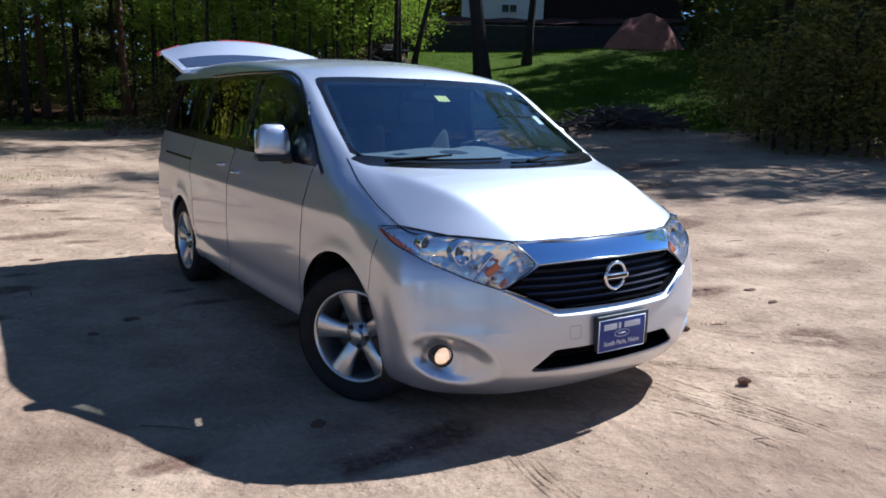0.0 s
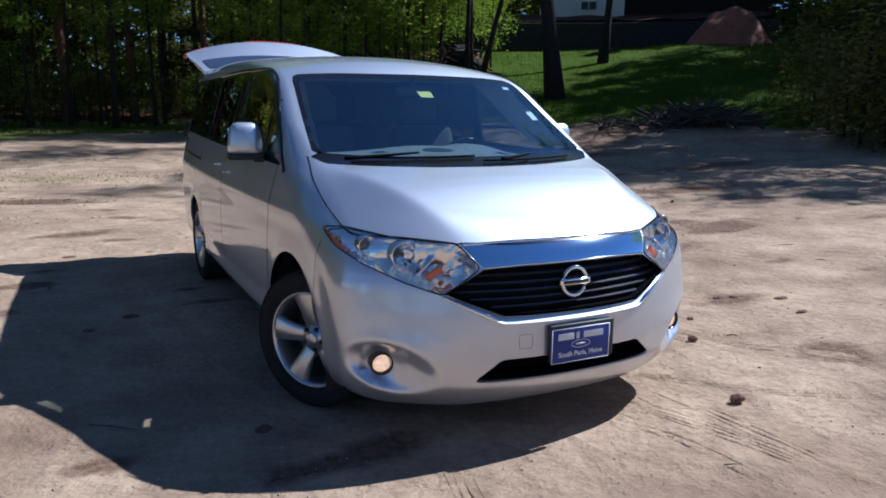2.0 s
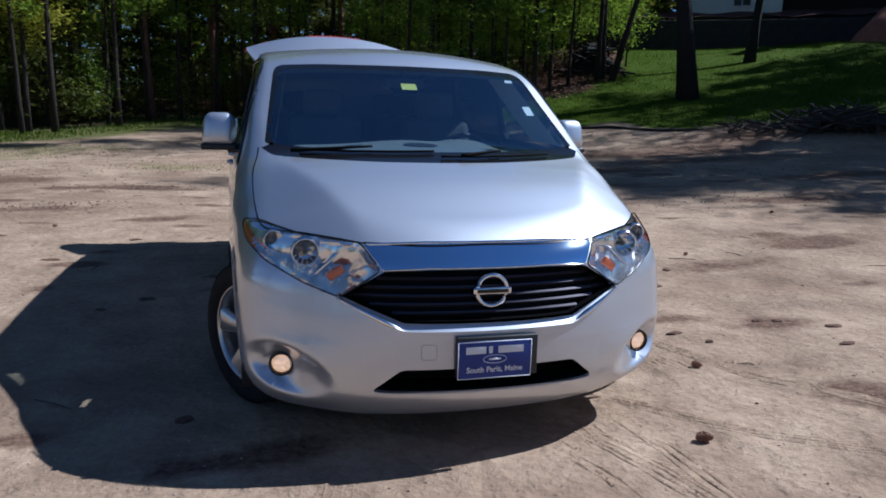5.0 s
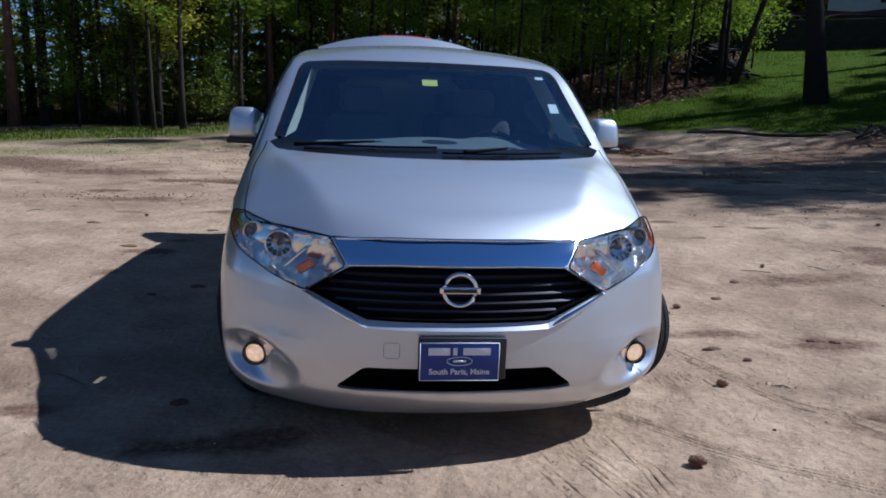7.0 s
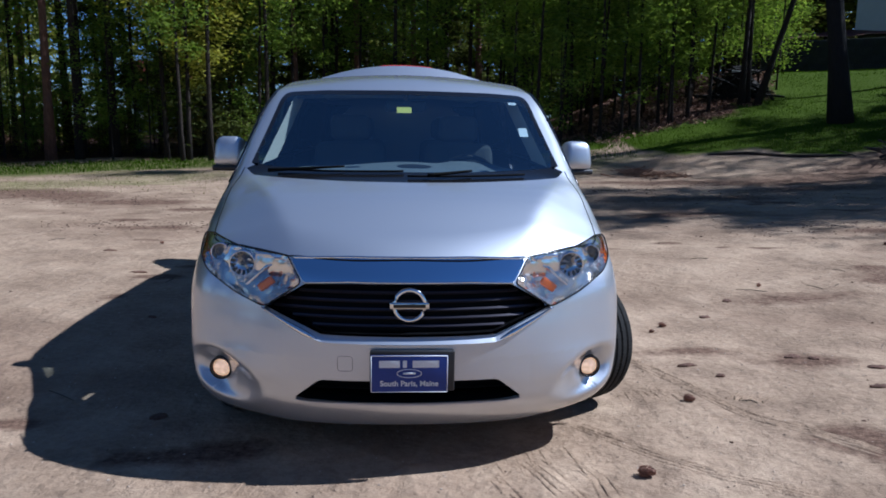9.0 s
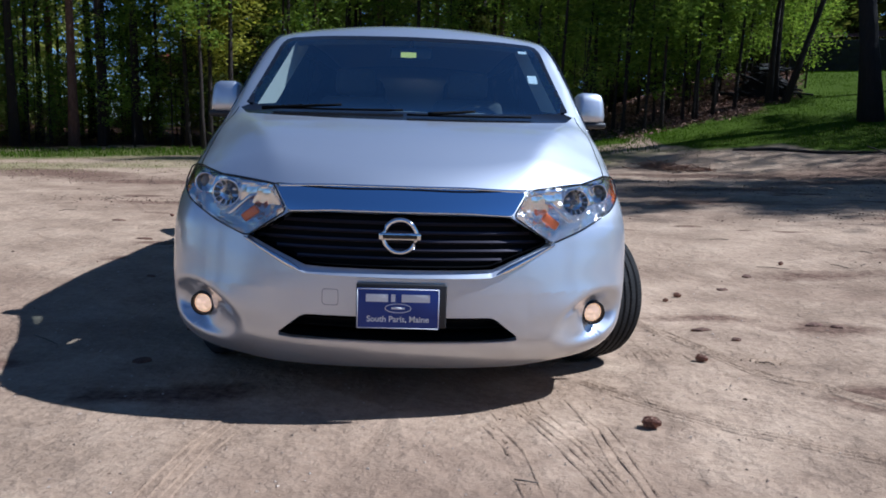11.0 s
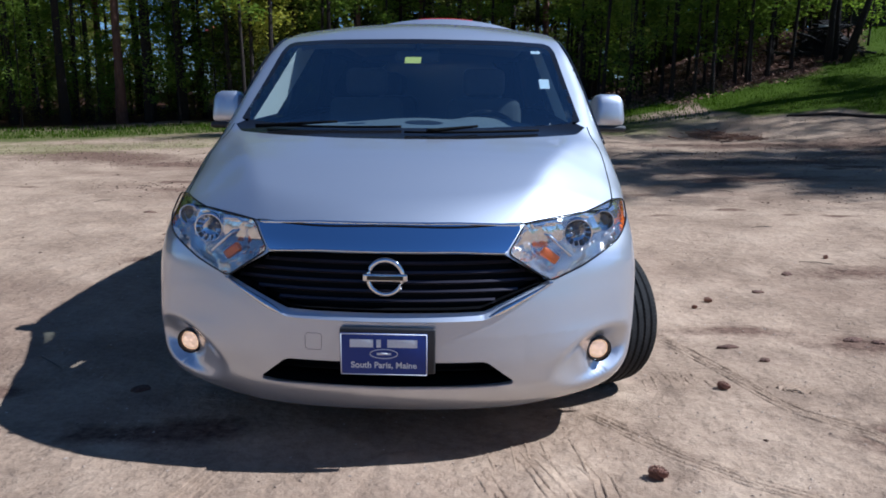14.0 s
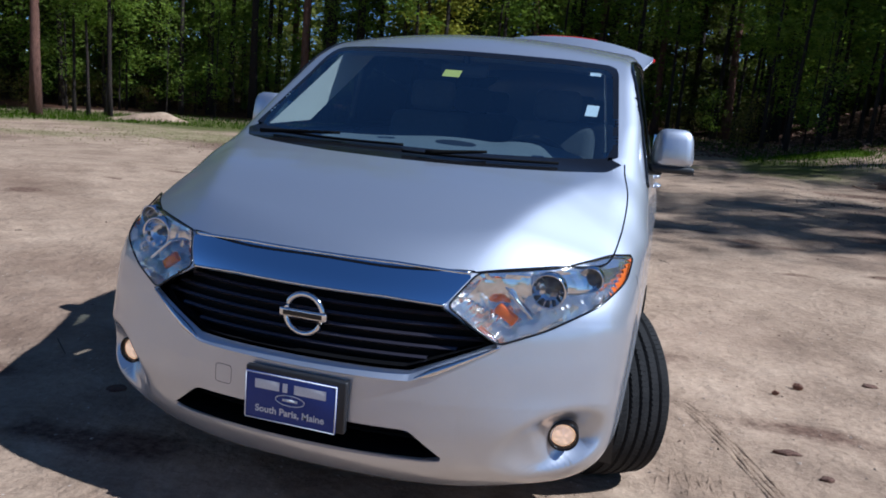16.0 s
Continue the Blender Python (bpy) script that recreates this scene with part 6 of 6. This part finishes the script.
def bark_flake(x, y, long, wide, turn, seed):
    """A flat curled piece of bark, uneven at its rim, pressed into the sand."""
    rng = np.random.default_rng(seed)
    n, v, f = 14, [], []
    rim = 1 + rng.uniform(-0.22, 0.22, n)
    for ring, (r, h) in enumerate(((1.0, -0.004), (0.92, 0.006), (0.55, 0.012))):
        for k in range(n):
            a = 2 * math.pi * k / n
            v.append((long * r * rim[k] * math.cos(a), wide * r * rim[k] * math.sin(a), h + rng.uniform(0, 0.004)))
    v.append((0, 0, 0.013))
    for ring in range(2):
        f += [(ring * n + k, ring * n + (k + 1) % n, (ring + 1) * n + (k + 1) % n, (ring + 1) * n + k) for k in range(n)]
    f += [(2 * n + k, 2 * n + (k + 1) % n, 3 * n) for k in range(n)]
    ob = tagged(new("bark_flake", mesh_of("bark_flake", v, f, BARKBIT, False)), label="flat brown flake of bark lying on the sand", category="bark", group="bark flakes")
    ob.matrix_basis = pose(x, y, float(ground_z(x, y)), 0, 0, turn)


for i, (x, y, long, wide, turn) in enumerate(((1.67, 1.18, 0.055, 0.022, 5), (2.37, 1.29, 0.05, 0.03, 20), (2.69, 2.91, 0.05, 0.035, 60), (2.74, 1.04, 0.06, 0.03, -15), (2.53, 0.70, 0.055, 0.025, 10), (2.47, 1.24, 0.035, 0.025, 0),
                                              (2.27, 2.37, 0.04, 0.03, 0), (-1.60, 2.81, 0.06, 0.04, 10), (-1.87, 2.57, 0.035, 0.02, -20), (-1.21, 0.585, 0.045, 0.03, 40), (1.78, 0.98, 0.03, 0.02, 0), (-2.55, 4.3, 0.09, 0.03, 5), (-3.3, 5.6, 0.08, 0.04, -8), (-1.95, 5.2, 0.06, 0.03, 15))):
    bark_flake(x, y, long, wide, turn, 60 + i)


def chips(name, count, lo, hi, size, mat, seed, label, category, clusters=None, flat=0.45):
    """Small angular bits strewn on the ground."""
    rng = np.random.default_rng(seed)
    x, y = rng.uniform(lo[0], hi[0], count), rng.uniform(lo[1], hi[1], count)
    if clusters is not None:
        c = np.array(clusters)[rng.integers(0, len(clusters), count)]
        x, y = c[:, 0] + rng.normal(0, 1, count) * c[:, 2], c[:, 1] + rng.normal(0, 1, count) * c[:, 3]
    s = size * rng.uniform(0.35, 1.6, count) ** 1.4
    base = np.array([(1, 0, 0), (-0.4, 0.8, 0), (-0.5, -0.75, 0), (0.05, 0.05, 1), (0, 0, -0.5)])
    a = rng.uniform(0, 6.28, count)
    v = base[None] * (1 + rng.uniform(-0.4, 0.4, (count, 5, 3)))
    v = v * s[:, None, None] * np.array([1, 0.8, flat])
    c, sn = np.cos(a)[:, None], np.sin(a)[:, None]
    vx, vy = v[:, :, 0] * c - v[:, :, 1] * sn, v[:, :, 0] * sn + v[:, :, 1] * c
    V = np.stack([vx + x[:, None], vy + y[:, None], v[:, :, 2] + ground_z(x, y)[:, None] + 0.002], -1).reshape(-1, 3)
    F = (np.array([(0, 1, 3), (1, 2, 3), (2, 0, 3), (0, 4, 1), (1, 4, 2), (2, 4, 0)])[None] + (np.arange(count) * 5)[:, None, None]).reshape(-1, 3)
    tagged(new(name, quick_mesh(name, V, F, mat)), label=label, category=category, kind="stuff")


def island_mat(name, a, b):
    m = material(name, a, 0.95)
    geo = m.node_tree.nodes.new("ShaderNodeNewGeometry")
    set_in(m, "Base Color", ramp(m, geo.outputs["Random Per Island"], [(0, a), (1, b)]))
    return m


def slope_leaves():
    """Dry leaves that lie on the slope under the trees."""
    rng = np.random.default_rng(77)
    b, far = rng.uniform(7, 30, 16000), rng.uniform(24.8, 42, 16000)
    x, y = -1.5 + far * np.sin(np.radians(b)), -2.5 + far * np.cos(np.radians(b))
    keep = lawn_weight(x, y) < 0.4
    x, y = x[keep], y[keep]
    v, f = leaves(rng, np.stack([x, y, ground_z(x, y) + 0.03], 1), np.full((len(x), 3), 0.02), len(x), 0.075, flat=0.25)
    tagged(new("fallen_leaves", quick_mesh("fallen_leaves", v, f, island_mat("fallen_leaves", (0.05, 0.022, 0.013), (0.36, 0.20, 0.13)))), label="dry red-brown leaves lying on the wooded slope", category="leaves", kind="stuff")


slope_leaves()
PEBBLE = island_mat("pebbles", (0.18, 0.12, 0.085), (0.5, 0.4, 0.31))
CHIP = island_mat("bark_chips", (0.05, 0.028, 0.018), (0.22, 0.13, 0.085))
chips("pebbles", 2600, (-6, -2.5), (9, 13), 0.006, PEBBLE, 21, "small pale pebbles and sand crumbs", "pebbles")
chips("pebbles_fine", 4500, (-3.5, -1.8), (4.5, 4.5), 0.005, PEBBLE, 22, "fine grit on the sand", "grit")
chips("bark_chips", 350, (-6, -1.5), (9, 14), 0.009, CHIP, 23, "dark bits of bark and cone scales", "bark bits")
chips("bark_litter", 4200, (0, 0), (1, 1), 0.014, CHIP, 24, "patches of brown bark and leaf litter", "litter",
      clusters=[(-6.7, 11.6, 1.8, 0.5), (-4.9, 11.0, 1.2, 0.4), (-7.8, 12.6, 1.6, 0.4), (5.4, 10.2, 1.5, 0.3), (7.5, 11.2, 2.0, 0.4), (4.6, 12.4, 0.7, 0.3), (9.5, 9.5, 2.0, 0.5), (-3.6, 7.6, 0.8, 0.25), (-2.6, 9.4, 0.7, 0.3), (-7.6, 14.6, 1.3, 0.4), (6.2, 13.9, 1.5, 0.4), (8.4, 12.9, 1.7, 0.4), (6.5, 6.2, 1.5, 0.4), (12, 14, 3, 1.0)])


def twigs():
    rng = np.random.default_rng(31)
    pieces = []
    for _ in range(70):
        x, y = rng.uniform(-5, 8), rng.uniform(-1.2, 13)
        if abs(x) < 1.1 and -0.3 < y < 5.2:
            continue
        w_, n = rng.uniform(0, 6.28), rng.uniform(0.03, 0.14)
        z = float(ground_z(x, y)) + 0.005
        d = Vector((math.cos(w_) * n, math.sin(w_) * n, 0))
        c = Vector((x, y, z))
        pieces.append(tube([c - d, c + Vector((rng.normal(0, 0.01), rng.normal(0, 0.01), 0.006)), c + d], [0.0028, 0.0028, 0.0015], 4))
    v, f = joined(pieces)
    tagged(new("twigs", mesh_of("twigs", v, f, DEADWOOD)), label="small dry twigs strewn on the sand", category="twigs", kind="stuff")


twigs()


def tracks():
    """Ridges that tyres pressed into the sand: runs of parallel lines, and cleat marks across."""
    rng = np.random.default_rng(8)
    V, F = [], []

    def ridge(p, q, wide, h, h_end=None):
        d = np.array(q) - np.array(p)
        w_ = np.array([-d[1], d[0]]) / (np.linalg.norm(d) + 1e-9) * wide
        m = len(V)
        for c, up in ((np.array(p), h), (np.array(q), h if h_end is None else h_end)):
            g = float(ground_z(*c))
            V.extend([(*(c - w_), g - 0.003), (*c, g + up), (*(c + w_ * 0.7), g - 0.003)])
        F.extend([(m, m + 3, m + 4, m + 1), (m + 1, m + 4, m + 5, m + 2)])

    def lane(points, lines, gap, bend=0.0):
        pts = np.array(points, float)
        s = np.r_[0, np.cumsum(np.linalg.norm(np.diff(pts, axis=0), axis=1))]
        t = np.arange(0, s[-1], 0.035)
        p = np.stack([np.interp(t, s, pts[:, 0]), np.interp(t, s, pts[:, 1])], 1)
        d = np.gradient(p, axis=0)
        d /= np.linalg.norm(d, axis=1)[:, None]
        n = np.stack([-d[:, 1], d[:, 0]], 1)
        for k in range(lines):
            off = (k - (lines - 1) / 2) * gap
            q = p + n * (off + 0.004 * np.sin(t * 9 + k * 2.1))[:, None]
            on = True
            high = rng.uniform(0.009, 0.012) * np.clip(np.minimum(np.arange(len(q)), len(q) - 1 - np.arange(len(q))) / 3, 0, 1) * (0.8 + 0.2 * np.sin(np.arange(len(q)) * 0.9 + k))
            for i in range(len(q) - 1):
                if rng.uniform() < (0.012 if on else 0.2):
                    on = not on
                if on:
                    ridge(q[i], q[i + 1], 0.009, high[i], high[i + 1])

    def cleats(start, end, half, gap, slant):
        a_, b_ = np.array(start, float), np.array(end, float)
        d = b_ - a_
        n = np.linalg.norm(d)
        d /= n
        u = np.array([-d[1], d[0]]) + d * slant
        for t in np.arange(0, n, gap):
            c = a_ + d * t
            k = half * rng.uniform(0.6, 1.1)
            ridge(c - u * k, c, 0.009, rng.uniform(0.009, 0.014))
            ridge(c, c + u * k + d * 0.012, 0.009, rng.uniform(0.009, 0.014))

    lane([(0.80, 0.45), (0.90, 0.31), (1.10, 0.034), (1.29, -0.156), (1.55, -0.38), (1.9, -0.62)], 4, 0.024)
    lane([(0.50, 0.10), (0.58, -0.12), (0.64, -0.32), (0.72, -0.75)], 4, 0.035)
    lane([(0.72, 0.02), (0.78, -0.15), (0.78, -0.45), (0.80, -0.8)], 3, 0.04)
    lane([(-0.60, -0.12), (-0.66, -0.35), (-0.72, -0.9)], 4, 0.035)
    lane([(1.2, 1.75), (1.32, 1.5), (1.45, 1.18), (1.53, 0.9), (1.7, 0.4), (2.05, -0.1)], 4, 0.022)
    lane([(0.35, -0.10), (0.42, -0.35), (0.45, -0.8)], 3, 0.03)
    for x0, y0, x1, y1 in ((0.34, 0.2, 0.41, -0.17), (0.46, 0.2, 0.48, -0.16), (0.52, 0.2, 0.54, -0.3), (0.58, 0.2, 0.61, -0.14), (0.7, 0.2, 0.75, -0.25), (0.78, 0.2, 0.8, -0.04),
                           (1.14, 0.89, 1.12, 0.63), (1.19, 0.9, 1.17, 0.61), (1.27, 0.9, 1.24, 0.62), (1.34, 0.92, 1.3, 0.61), (1.38, 0.93, 1.37, 0.64)):
        lane([(x0, y0), (x1, y1)], 1, 0.0)
    cleats((1.72, 0.71), (1.90, 0.62), 0.055, 0.035, 0.5)
    for k in range(7):
        x0 = 1.20 + 0.042 * k
        lane([(x0, 0.93 - 0.02 * k), (x0 + 0.01, 0.80 - 0.02 * k), (x0 + 0.035, 0.66 - 0.015 * k)], 1, 0.0)
    tagged(new("tyre_tracks", quick_mesh("tyre_tracks", V, F, SAND, True)), label="ridged tyre tracks pressed into the sand", category="tyre tracks", kind="stuff")


tracks()


def grass(name, count, seed, where, tall, mat, label):
    rng = np.random.default_rng(seed)
    x, y = where(rng, count)
    z = ground_z(x, y)
    a = rng.uniform(0, 6.28, count)
    h = tall * rng.uniform(0.4, 1.3, count)
    w_ = 0.07 * h + 0.006
    dx, dy = np.cos(a), np.sin(a)
    bx, by = rng.normal(0, 0.35, count) * h, rng.normal(0, 0.35, count) * h
    v = np.stack([np.stack([x - dx * w_, y - dy * w_, z - 0.01], 1), np.stack([x + dx * w_, y + dy * w_, z - 0.01], 1), np.stack([x + bx + dx * w_ * 0.2, y + by + dy * w_ * 0.2, z + h], 1), np.stack([x + bx - dx * w_ * 0.2, y + by - dy * w_ * 0.2, z + h], 1)], 1).reshape(-1, 3)
    tagged(new(name, quick_mesh(name, v, np.arange(count * 4).reshape(-1, 4), mat)), label=label, category="grass", kind="stuff")


GRASS = leaf_material("grass_blades", (0.030, 0.062, 0.004), (0.082, 0.138, 0.010), 0.45)
DRYGRASS = leaf_material("dry_grass", (0.16, 0.15, 0.06), (0.36, 0.29, 0.16), 0.3)


def ring_area(lo, hi, near, far):
    def where(rng, n):
        b, d = rng.uniform(lo, hi, n), rng.uniform(near, far, n)
        d = d + wood_shift(b) * (d > 21)
        b = np.radians(b)
        return -1.5 + d * np.sin(b), -2.5 + d * np.cos(b)
    return where


def patches(centres):
    def where(rng, n):
        c = np.array(centres)[rng.integers(0, len(centres), n)]
        return c[:, 0] + rng.normal(0, 1, n) * c[:, 2], c[:, 1] + rng.normal(0, 1, n) * c[:, 3]
    return where


def lawn_area(rng, n):
    x, y = ring_area(20, 52, 20.8, 40)(rng, n * 2)
    keep = lawn_weight(x, y) > 0.6
    x, y = x[keep], y[keep]
    return np.resize(x, n), np.resize(y, n)


grass("grass_fringe", 22000, 41, ring_area(-68, 22, 22.0, 27.5), 0.09, GRASS, "green grass along the edge of the wood")
grass("dry_grass", 1500, 42, ring_area(-68, 30, 19, 24), 0.03, DRYGRASS, "thin dry grass on the far sand")
grass("lawn_grass", 45000, 43, lawn_area, 0.05, GRASS, "mown green lawn grass on the bank")
grass("grass_tufts", 5000, 44, patches([(-6.5, 14.5, 2.5, 0.7), (-9.5, 13.0, 2.0, 0.8), (-5.0, 16.0, 2.0, 0.6), (-8, 17.5, 3.0, 0.8), (-2, 12.6, 1.2, 0.5), (9, 17.5, 3.5, 0.7), (13, 18, 3, 0.8), (-12, 11, 2, 0.8)]), 0.03, DRYGRASS, "sparse low grass tufts on the sand")
